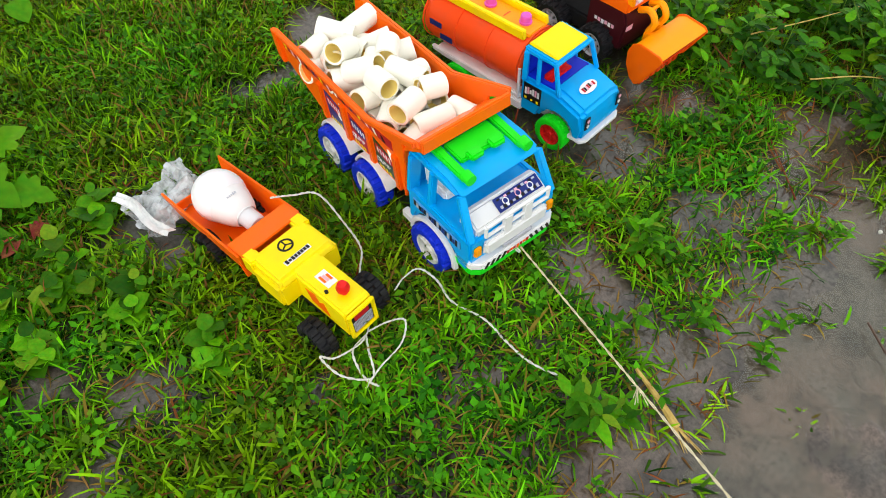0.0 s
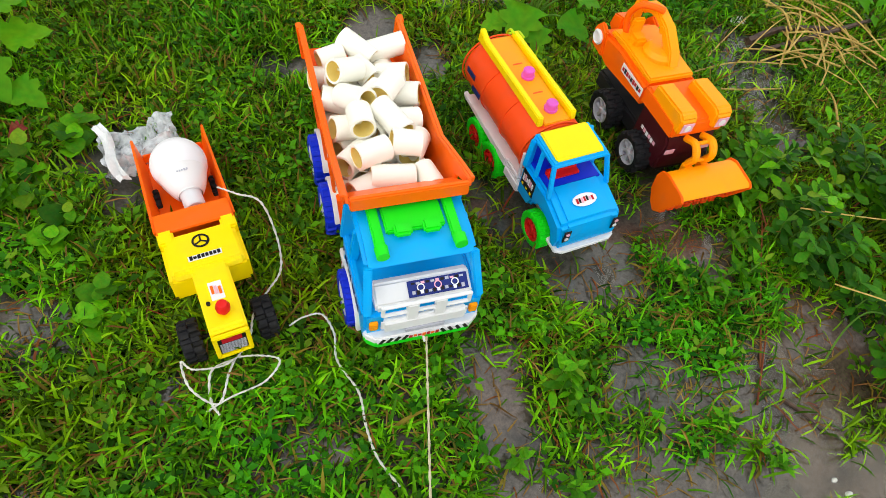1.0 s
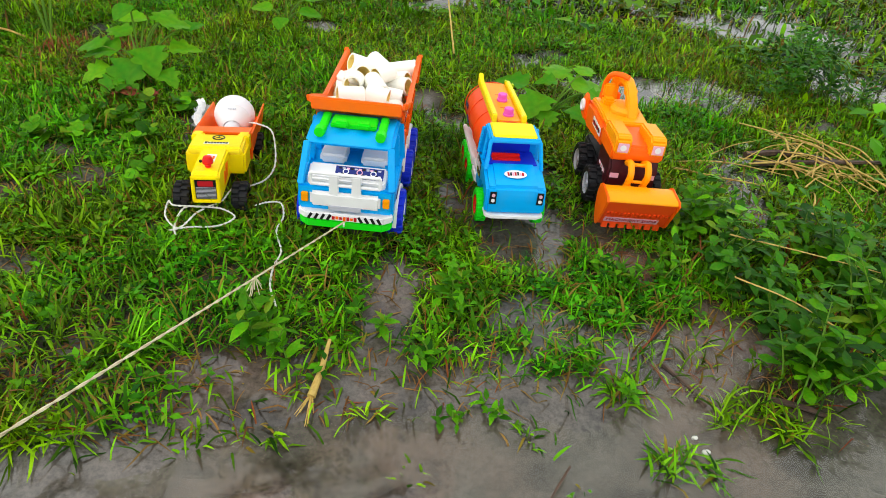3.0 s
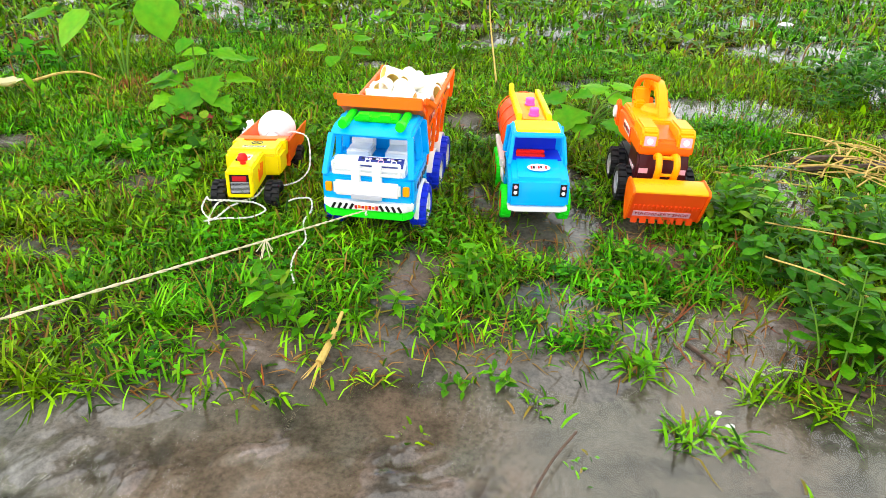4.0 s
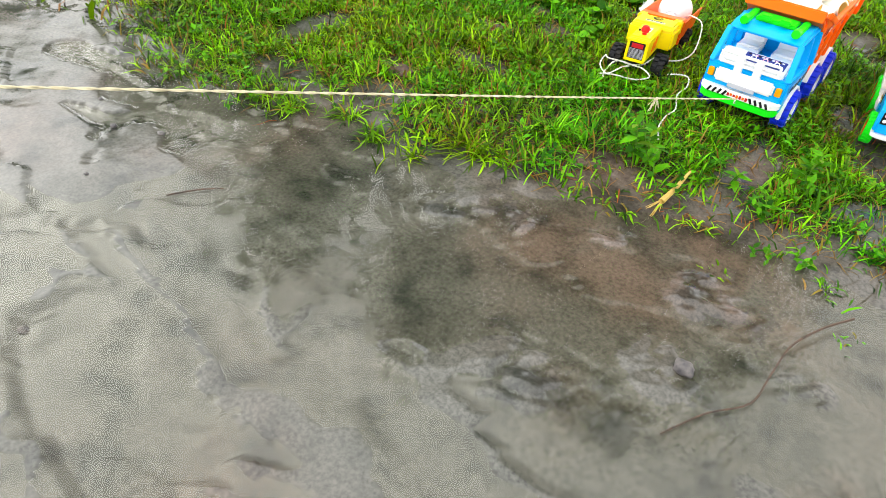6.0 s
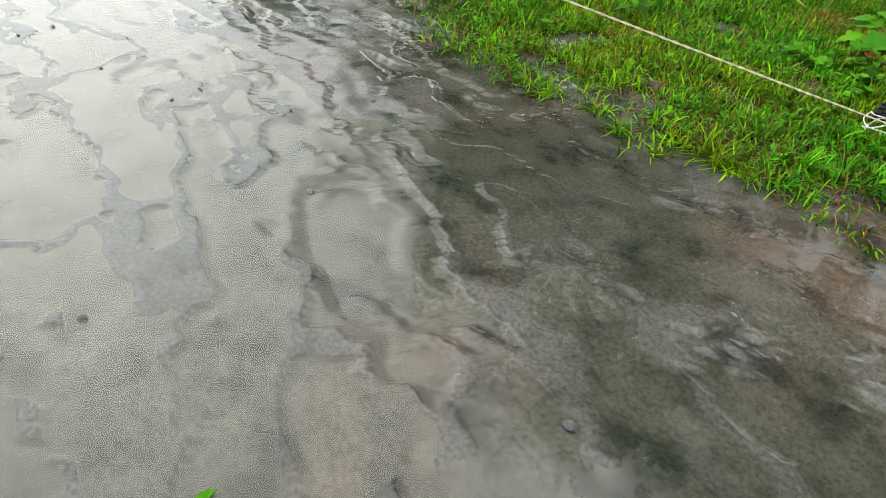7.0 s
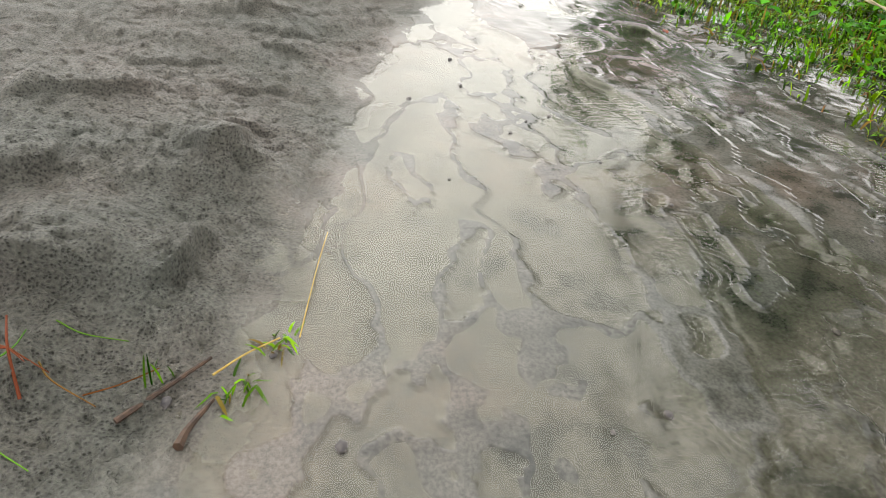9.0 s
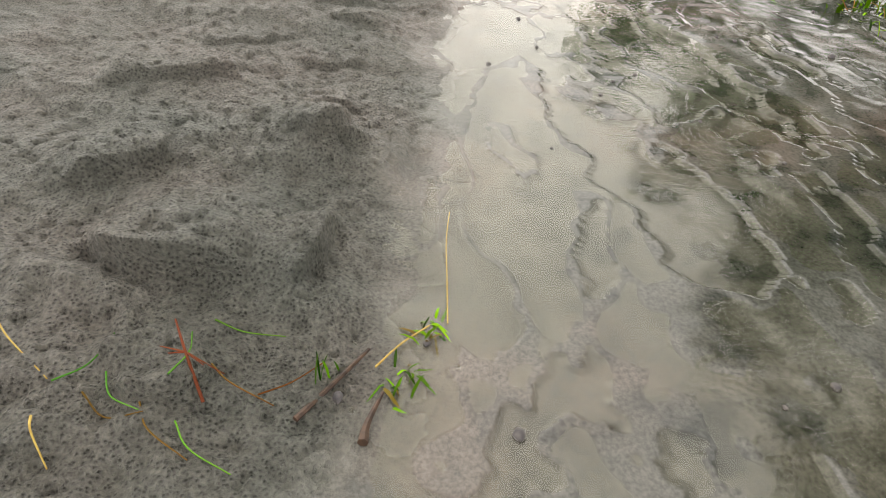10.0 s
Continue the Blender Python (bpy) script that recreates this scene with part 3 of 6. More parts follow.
ground.data.attributes.new("drained", "FLOAT", "POINT").data.foreach_set("value", drained.astype(np.float32))
# red-brown clay patches; the one at (0.545, 0.02) paints the bucket's red reflection
CLAY_AND_REFLECTION = [(0.255, -0.085, 0.055), (0.28, -0.31, 0.05), (0.235, -0.40, 0.08), (0.12, -0.42, 0.06), (0.36, -0.36, 0.05), (0.545, 0.02, 0.06), (0.08, -0.24, 0.05)]
clay = sum(bump_at(gv[:, 0], gv[:, 1], cx, cy, r) for cx, cy, r in CLAY_AND_REFLECTION) * (0.75 + fbm(gv[:, 0], gv[:, 1], 0.05, 95, 3))
ground.data.attributes.new("clay", "FLOAT", "POINT").data.foreach_set("value", np.clip(clay, 0, 0.75).astype(np.float32))
tagged(ground, "wet grey-brown silt with puddles and ridges", "ground", kind="structure")

wm = bmesh.new()
bmesh.ops.create_grid(wm, x_segments=2, y_segments=2, size=1)
moved(wm, Matrix.Translation((-0.4, -0.85, -0.0060)) @ Matrix.Diagonal((7.6, 1.6, 1, 1)))
water = link_bm("water", wm, WATER)
tagged(water, "shallow murky rainwater lying over grey silt", "water", kind="structure")

# ---- toys: wheels ----


def tyre_bm(r, w, lugs, depth):
    """A fat tyre with cross lugs set in two staggered rows, axle along x, one skin."""
    bm = bmesh.new()
    seg = lugs * 8
    rows = [(0.60, -0.36, 0, 0), (0.66, -0.48, 0, 0), (0.86, -0.50, 0, 0), (0.93, -0.47, 0.6, -1), (1.0, -0.40, 1, -1), (1.0, -0.03, 1, -1), (1.0, 0.03, 1, 1), (1.0, 0.40, 1, 1), (0.93, 0.47, 0.6, 1), (0.86, 0.50, 0, 0), (0.66, 0.48, 0, 0), (0.60, 0.36, 0, 0)]
    rings = []
    for f, h, cut, row in rows:
        ring = []
        for k in range(seg):
            low = (k + (4 if row > 0 else 0)) % 8 >= 4
            rr = r * f - (depth * cut if low else 0)
            a = math.tau * (k + (0.18 if low == ((k - 1 + (4 if row > 0 else 0)) % 8 >= 4) else -0.18) * cut) / seg
            ring.append(bm.verts.new((h * w, rr * math.cos(a), rr * math.sin(a))))
        rings.append(ring)
    for a, c in zip(rings, rings[1:] + rings[:1]):
        for k in range(seg):
            bm.faces.new((a[k], a[(k + 1) % seg], c[(k + 1) % seg], c[k]))
    bmesh.ops.recalc_face_normals(bm, faces=bm.faces)
    return bm


def rim_bm(r, w, side, spokes):
    """A dished rim with spokes, outer face on the given side of x."""
    ring = lathe([(r * 0.64, -w * 0.40), (r * 0.64, w * 0.36), (r * 0.60, w * 0.46), (r * 0.54, w * 0.42), (r * 0.52, w * 0.1), (r * 0.52, -w * 0.40)], 36)
    hub = lathe([(0, w * 0.44), (r * 0.12, w * 0.42), (r * 0.18, w * 0.30), (r * 0.18, -w * 0.2), (0, -w * 0.2)], 16)
    bits = [ring, hub]
    for k in range(spokes):
        bits.append(moved(box(w * 0.12, w * 0.34, -r * 0.09, r * 0.09, r * 0.12, r * 0.56, 0.0006), pose(0, 0, 0, 360 * k / spokes, 0, 0)))
    return moved(joined(*bits), pose(0, 0, 0, 0, 0, 0 if side > 0 else 180))


def disc_bm(r, w):
    return lathe([(0, -w * 0.1), (r * 0.55, -w * 0.1), (r * 0.55, w * 0.05), (0, w * 0.05)], 24)


def add_wheel(parent, x, y, z, r, w, tyre_mat, rim_mat, back_mat, spokes, lugs, depth, turn, made={}):
    side = 1 if x > 0 else -1
    key = (r, w, side, tyre_mat.name, rim_mat.name)
    m = pose(x, y, z)
    if key not in made:
        hub = part("wheel", disc_bm(r, w), back_mat, parent)
        tyre = part("tyre", tyre_bm(r, w, lugs, depth), tyre_mat, hub)
        rim = part("rim", rim_bm(r, w, side, spokes), rim_mat, hub)
        hub.matrix_basis = m
        made[key] = (hub, tyre, rim)
    else:
        first = made[key]
        hub = again(first[0], parent, m)
        again(first[1], hub, pose(0, 0, 0, turn, 0, 0))
        again(first[2], hub, pose(0, 0, 0, turn, 0, 0))
    return hub


# ---- dump truck ----


def bar_between(a, b, wx, wy, bev=0.001):
    """A square bar from a to b."""
    a, b = Vector(a), Vector(b)
    d = b - a
    bm = box(-wx / 2, wx / 2, -wy / 2, wy / 2, 0, d.length, bev)
    turn = d.to_track_quat("Z", "Y").to_matrix().to_4x4()
    return moved(bm, Matrix.Translation(a) @ turn)


def scribble(parent, place, n, length, height, seed, mats, name="printed_mark"):
    """Unreadable print as short plain bars on a sticker; place(u, v) is a pose on it."""
    rnd = random.Random(seed)
    for k in range(n):
        u = (k + 0.5) / n * length - length / 2
        hh = height * rnd.uniform(0.55, 1.0)
        o = part(name, box(-length / n * 0.38, length / n * 0.38, -hh / 2, hh / 2, 0, 0.0004, 0), mats[k % len(mats)], parent)
        o.matrix_basis = place(u, rnd.uniform(-0.1, 0.1) * height)


def build_dump_truck():
    t = empty("dump_truck", pose(0.180, 0.005, 0.005, -0.8, 0, 0.3), "toy dump truck, blue cab, orange bed heaped with pipe pieces", "toy truck")
    # white chassis and mudguards
    part("chassis", joined(box(-0.030, 0.030, -0.028, 0.262, 0.034, 0.050, 0.002), box(-0.046, 0.046, 0.085, 0.235, 0.048, 0.056, 0.0015)), WHITE, t, "white plastic chassis")
    for s in (-1, 1):
        arcs = []
        for cy in (0.126, 0.197):
            outer = [(cy + 0.034 * math.cos(a), 0.029 + 0.0350 * math.sin(a)) for a in np.linspace(radians(20), radians(160), 13)]
            inner = [(cy + 0.0305 * math.cos(a), 0.029 + 0.0320 * math.sin(a)) for a in np.linspace(radians(160), radians(20), 13)]
            arcs.append(prism(outer + inner, s * 0.034, s * 0.0570, "x", 0.0006))
        part("mudguard", joined(*arcs), WHITE, t, "white double rear mudguard")
        outer = [(0.013 + 0.038 * math.cos(a), 0.027 + 0.037 * math.sin(a)) for a in np.linspace(radians(0), radians(180), 15)]
        inner = [(0.013 + 0.0325 * math.cos(a), 0.027 + 0.0325 * math.sin(a)) for a in np.linspace(radians(180), radians(0), 15)]
        part("wheel_arch", joined(prism(outer + inner, s * 0.0535, s * 0.0590, "x", 0.0006), box(min(s * 0.050, s * 0.0580), max(s * 0.050, s * 0.0580), 0.044, 0.066, 0.030, 0.040, 0.001)), WHITE, t, "white wheel arch")
    k = 0
    for s in (-1, 1):
        for cy in (0.013, 0.126, 0.197):
            add_wheel(t, s * 0.0555, cy, 0.0285, 0.0295, 0.0215, DEEP_BLUE, WHITE, BLACK, 5, 16, 0.0022, 23 * k)
            k += 1
    for cy in (0.013, 0.126, 0.197):
        part("axle", moved(lathe([(0, -0.05), (0.003, -0.05), (0.003, 0.05), (0, 0.05)], 10), pose(0, cy, 0.027)), BLACK, t)
    # blue cab: hollow lower body, pillars and roof
    low = [(-0.041, 0.040), (-0.044, 0.062), (-0.043, 0.088), (0.056, 0.088), (0.056, 0.042), (0.047, 0.040), (0.042, 0.054), (0.028, 0.0625), (-0.002, 0.0625), (-0.018, 0.054), (-0.025, 0.040)]
    part("cab_body", prism(low, -0.056, 0.056, "x", 0.003), BLUE, t)
    part("cab_roof", joined(prism([(-0.022, 0.128), (-0.016, 0.134), (0.004, 0.1385), (0.057, 0.1385), (0.057, 0.129), (0.0, 0.127)], -0.051, 0.051, "x", 0.0035)), BLUE, t)
    part("cab_rear_wall", box(-0.052, 0.052, 0.051, 0.056, 0.086, 0.132, 0.001), BLUE, t)
    for s in (-1, 1):
        part("front_pillar", bar_between((s * 0.0525, -0.040, 0.086), (s * 0.048, -0.018, 0.131), 0.008, 0.007), BLUE, t)
        part("middle_pillar", bar_between((s * 0.053, 0.020, 0.086), (s * 0.049, 0.020, 0.132), 0.006, 0.008), BLUE, t)
        part("rear_pillar", bar_between((s * 0.053, 0.049, 0.086), (s * 0.049, 0.049, 0.132), 0.006, 0.014), BLUE, t)
        part("sill", box(min(s * 0.050, s * 0.0575), max(s * 0.050, s * 0.0575), -0.040, 0.054, 0.084, 0.091, 0.002), BLUE, t)
        part("side_sticker", box(min(s * 0.0575, s * 0.0562), max(s * 0.0575, s * 0.0562), -0.030, 0.045, 0.068, 0.079, 0.0003), plastic("pale_blue_print", (0.10, 0.36, 0.72)), t, "printed strip sticker on the door")
        scribble(t, lambda u, v, s=s: pose(s * 0.0577, 0.008 + u, 0.0735 + v, 90, 0, 90 if s > 0 else -90), 17, 0.070, 0.009, 3 + s, (INK, INK_BLUE, INK, GREY))
    # cab inside
    part("dashboard", prism([(-0.040, 0.086), (-0.040, 0.097), (-0.022, 0.106), (-0.014, 0.102), (-0.012, 0.086)], -0.045, 0.045, "x", 0.002), WHITE, t, "white moulded dashboard")
    dash = part("dashboard_sticker", moved(box(-0.028, 0.028, -0.0075, 0.0075, 0, 0.0005, 0), pose(0.014, -0.031, 0.1022, 28, 0, 0)), INK_BLUE, t, "navy dial sticker on the dashboard")
    for k in range(3):
        d = part("dial", lathe([(0.0050, 0), (0.0050, 0.0003), (0.0036, 0.0003), (0.0036, 0)], 20, "z"), INK_WHITE if k != 1 else INK_PINK, dash)
        d.matrix_basis = pose(-0.002 + 0.016 * k, -0.031, 0.1029, 28, 0, 0) @ Matrix.Diagonal((0.72, 0.72, 1, 1))
    scribble(dash, lambda u, v: pose(0.014 + u, -0.0345 + v, 0.1009, 28, 0, 0), 13, 0.050, 0.004, 17, (GREY, INK, INK_WHITE, INK))
    scribble(dash, lambda u, v: pose(0.014 + u, -0.0272 + v, 0.1048, 28, 0, 0), 11, 0.050, 0.003, 18, (INK, GREY, INK_PINK))
    for s in (-1, 1):
        part("seat", joined(box(s * 0.025 - 0.016, s * 0.025 + 0.016, 0.012, 0.044, 0.088, 0.100, 0.003), moved(box(-0.016, 0.016, -0.004, 0.004, 0, 0.036, 0.003), pose(s * 0.025, 0.042, 0.093, -6, 0, 0))), WHITE, t, "white moulded seat")
    # nose
    part("grille_panel", box(-0.041, 0.041, -0.0505, -0.043, 0.064, 0.083, 0.003), WHITE, t, "plain white front panel")
    part("number_plate", box(-0.019, 0.019, -0.0522, -0.0500, 0.061, 0.067, 0.0008), GREY, t, "blank pale plate")
    bars = []
    for z in (0.0925, 0.1065):
        bars.append(tube([(-0.040, -0.047, z), (0.040, -0.047, z)], 0.0020, 8))
    for x in (-0.040, -0.013, 0.013, 0.040):
        bars.append(tube([(x, -0.047, 0.1065), (x, -0.047, 0.0925)], 0.0020, 8))
    for x in (-0.013, 0.013):
        bars.append(box(x - 0.0055, x + 0.0055, -0.0495, -0.0445, 0.078, 0.1060, 0.001))
    part("bull_bar", joined(*bars), WHITE, t, "white three-bay bull bar")
    for s in (-1, 1):
        part("indicator", box(s * 0.0475 - 0.004, s * 0.0475 + 0.004, -0.0475, -0.043, 0.067, 0.079, 0.001), AMBER, t, "amber corner light")
    part("bumper", prism([(-0.056, -0.020), (-0.056, -0.044), (-0.046, -0.052), (0.046, -0.052), (0.056, -0.044), (0.056, -0.020)], 0.047, 0.057, "z", 0.0015), WHITE, t, "white front bumper")
    stick = part("bumper_sticker", box(-0.045, 0.045, -0.0528, -0.0521, 0.0485, 0.0555, 0), INK_WHITE, t, "hazard striped bumper sticker")
    for k in range(12):
        if not 4 <= k <= 7:
            c = part("stripe", moved(box(-0.0016, 0.0016, -0.0003, 0.0003, -0.0042, 0.0042, 0), pose(-0.0405 + 0.0074 * k, -0.0530, 0.052, 0, 28 if k < 4 else -28, 0)), INK, stick)
    scribble(stick, lambda u, v: pose(u, -0.0529, 0.052 + v, 90, 0, 0), 7, 0.030, 0.006, 9, (INK_RED, ORANGE))
    part("lower_bumper", prism([(-0.055, -0.018), (-0.055, -0.043), (-0.045, -0.051), (0.045, -0.051), (0.055, -0.043), (0.055, -0.018)], 0.036, 0.0468, "z", 0.0015), GREEN, t, "green lower bumper")
    # green roof rack with lamps
    rack = part("roof_rack", joined(box(-0.027, 0.027, 0.006, 0.034, 0.138, 0.144, 0.0015), box(-0.021, -0.005, -0.002, 0.010, 0.143, 0.150, 0.002), box(0.005, 0.021, -0.002, 0.010, 0.143, 0.150, 0.002)), GREEN, t, "green roof rack")
    for s in (-1, 1):
        part("roof_lamp", joined(prism([(-0.012, 0.136), (-0.014, 0.1415), (0.036, 0.1455), (0.040, 0.138)], s * 0.030, s * 0.0395, "x", 0.0015), moved(lathe([(0, -0.007), (0.0058, -0.007), (0.0062, 0.003), (0, 0.004)], 16, "y"), pose(s * 0.035, -0.011, 0.1425))), GREEN, rack, "green roof lamp bar")
    # orange tipping bed: thin walls, ribs, forward visor
    top, bot = 0.130, 0.060
    side = [(0.062, bot), (0.232, bot), (0.300, 0.098), (0.302, 0.133), (0.120, top + 0.001), (0.066, 0.152), (0.036, 0.163), (0.032, 0.157), (0.060, 0.140)]
    for s in (-1, 1):
        wall = prism(side, 0, s * 0.0032, "x", 0.0007)
        moved(wall, pose(s * 0.0465, 0, 0, 0, 0, 0) @ Matrix(((1, 0, s * 0.075, -s * 0.0045), (0, 1, 0, 0), (0, 0, 1, 0), (0, 0, 0, 1))))
        sw = part("bed_side", wall, ORANGE, t)
        shear = Matrix(((1, 0, s * 0.075, s * 0.0420), (0, 1, 0, 0), (0, 0, 1, 0), (0, 0, 0, 1)))
        x1 = s * 0.0032
        for y in (0.072, 0.119, 0.166, 0.213):
            part("rib", moved(prism([(y, bot), (y + 0.008, bot), (y + 0.008, 0.112), (y, 0.112)], x1 * 0.6, s * 0.0075, "x", 0.001), shear), ORANGE, sw)
        part("top_rail", moved(prism([(0.036, 0.1555), (0.064, 0.1455), (0.118, 0.1245), (0.302, 0.1285), (0.302, 0.1335), (0.120, 0.1315), (0.066, 0.153), (0.036, 0.164)], x1 * 0.6, s * 0.0068, "x", 0.001), shear), ORANGE, sw)
        part("tail_post", moved(prism([(0.292, 0.092), (0.302, 0.098), (0.304, 0.135), (0.294, 0.1335)], x1 * 0.6, s * 0.0085, "x", 0.001), shear), ORANGE, sw)
        # printed side stickers
        strip = part("upper_sticker", moved(prism([(0.080, 0.1145), (0.288, 0.1155), (0.288, 0.1265), (0.118, 0.1235), (0.080, 0.128)], s * 0.0033, s * 0.0037, "x", 0), shear), INK_RED, sw, "red and black printed strip")
        for j in range(14):
            y = 0.092 + 0.0145 * j
            part("printed_mark", moved(prism([(y, 0.116), (y + 0.004, 0.116), (y + 0.0075, 0.1225), (y + 0.0035, 0.1225)], s * 0.0037, s * 0.0041, "x", 0), shear), (INK, INK_WHITE, INK_PINK, YELLOW, INK_BLUE)[j % 5], strip)
        for j, (y, ground_ink) in enumerate(((0.083, INK_GREEN), (0.130, INK_RED), (0.177, INK_BLUE))):
            p = part("side_sticker", moved(prism([(y, 0.064), (y + 0.034, 0.064), (y + 0.034, 0.106), (y, 0.097)], s * 0.0033, s * 0.0037, "x", 0), shear), ground_ink, sw, "dark printed picture sticker")
            part("printed_mark", moved(prism([(y + 0.003, 0.086), (y + 0.013, 0.083), (y + 0.031, 0.089), (y + 0.031, 0.100), (y + 0.020, 0.100), (y + 0.003, 0.094)], s * 0.0037, s * 0.0040, "x", 0), shear), INK_RED if j != 1 else INK_BLUE, p)
            for q in range(5):
                yy = y + 0.0055 + 0.005 * q
                part("printed_mark", moved(prism([(yy, 0.087 + 0.0006 * q), (yy + 0.0022, 0.087 + 0.0006 * q), (yy + 0.0030, 0.0945 + 0.0006 * q), (yy + 0.0008, 0.0945 + 0.0006 * q)], s * 0.0040, s * 0.0043, "x", 0), shear), INK_WHITE, p)
            for q in range(4):
                yy = y + 0.008 + 0.006 * q
                part("printed_mark", moved(prism([(yy, 0.0645), (yy + 0.003, 0.0645), (yy + 0.0045, 0.069), (yy + 0.0015, 0.069)], s * 0.0037, s * 0.0040, "x", 0), shear), YELLOW, p)
            if j < 2:
                lettering("DUMP", 0.0085, INK_WHITE, p, shear @ pose(s * 0.0041, y + 0.020, 0.0765, 90, 0, 90 * s), "small white printed word")
    part("bed_floor", joined(box(-0.047, 0.047, 0.062, 0.234, 0.058, 0.0615, 0.0008), prism([(0.231, 0.058), (0.301, 0.0965), (0.301, 0.100), (0.231, 0.0615)], -0.049, 0.049, "x", 0.0005)), ORANGE, t)
    front = [(0.062, 0.060), (0.066, 0.060), (0.066, 0.130), (0.040, 0.1555), (0.032, 0.1555), (0.029, 0.152), (0.060, 0.130)]
    part("bed_front", prism(front, -0.0535, 0.0535, "x", 0.0012), ORANGE, t)
    part("visor_edge", prism([(0.028, 0.1495), (0.033, 0.1495), (0.035, 0.164), (0.030, 0.164)], -0.054, 0.054, "x", 0.0012), ORANGE, t)
    part("tow_hook", tube(smooth_path([(0, -0.050, 0.042), (0, -0.056, 0.043), (0, -0.057, 0.046), (0, -0.052, 0.047)]), 0.0009, 6), WHITE, t)
    return t


truck = build_dump_truck()


def pipe_mesh(length, r=0.0128):
    return lathe([(r, -length / 2), (r, length / 2), (r - 0.0003, length / 2 + 0.0003), (r * 0.80, length / 2 + 0.0003), (r * 0.78, length / 2), (r * 0.78, -length / 2), (r * 0.80, -length / 2 - 0.0003), (r - 0.0003, -length / 2 - 0.0003), (r, -length / 2)], 26, "y")


def fill_with_pipes():
    rnd = random.Random(12)
    kinds = []
    spots = []
    for layer, (z, y0, y1, xs) in enumerate(((0.078, 0.090, 0.225, (-0.028, 0.0, 0.028)), (0.100, 0.080, 0.250, (-0.030, 0.0, 0.030)), (0.121, 0.078, 0.262, (-0.031, -0.001, 0.030)), (0.141, 0.105, 0.215, (-0.018, 0.012)))):
        rows = int((y1 - y0) / 0.031)
        for r in range(rows + 1):
            for x in xs:
                if layer == 3 and rnd.random() < 0.3:
                    continue
                spots.append((x + rnd.uniform(-0.004, 0.004), y0 + (y1 - y0) * r / rows + rnd.uniform(-0.005, 0.005), z + rnd.uniform(-0.004, 0.004)))
    for x, y, z in spots:
        yaw = rnd.choice((0, 18, -25, 40, 75, 90, 105, 60, -50)) + rnd.uniform(-12, 12)
        m = truck.matrix_basis @ pose(x, y, z, rnd.uniform(-32, 32), 0, 0) @ pose(0, 0, 0, rnd.uniform(-14, 14), 0, yaw)
        if len(kinds) < 4:
            p = link_bm("pipe_piece", pipe_mesh((0.036, 0.028, 0.042, 0.033)[len(kinds)]), PIPE)
            p.data.materials.append(PIPE_BORE_GLOW)
            # inner faces take the painted yellow glow
            for face in p.data.polygons:
                if math.hypot(face.center.x, face.center.z) < 0.0128 * 0.79:
                    face.material_index = 1
            tagged(p, "short cream-white plastic pipe offcut lying in the truck bed", "pipe", "pipe pieces in the truck bed")
            kinds.append(p)
            p.matrix_basis = m
        else:
            copy_thing(rnd.choice(kinds), m)


fill_with_pipes()

# ---- tow string, pulled tight from the truck's nose up towards the far bank ----
hook = Vector((0.182, -0.050, 0.056))
pull = Vector((-0.248, -0.926, 0.284)).normalized()


def twisted(points, r, turns):
    """Two strands laid round each other along a line of points."""
    strands = []
    for ph in (0, math.pi):
        pts = []
        for k, q in enumerate(points):
            a = ph + turns * k
            pts.append(Vector(q) + Vector((r * math.cos(a), 0, r * math.sin(a))))
        strands.append(tube(pts, r * 1.05, 5))
    return joined(*strands)


line = [hook + pull * s - Vector((0, 0, 0.05 * s * (1.75 - s) * 0.12)) for s in np.arange(0, 1.55, 0.005)]
tow = link_bm("tow_string", twisted(line, 0.0006, 1.1), JUTE)
tagged(tow, "taut jute string tied to the front of the toy dump truck", "string")
knot = hook + pull * 0.197
for k in range(9):
    end = Vector((random.Random(k).uniform(-0.006, 0.006), random.Random(k + 40).uniform(-0.016, 0.008), random.Random(k + 90).uniform(-0.02, -0.004)))
    part("fibre", tube([knot, knot + end], 0.0004, 4), JUTE, tow)

# ---- tanker lorry ----


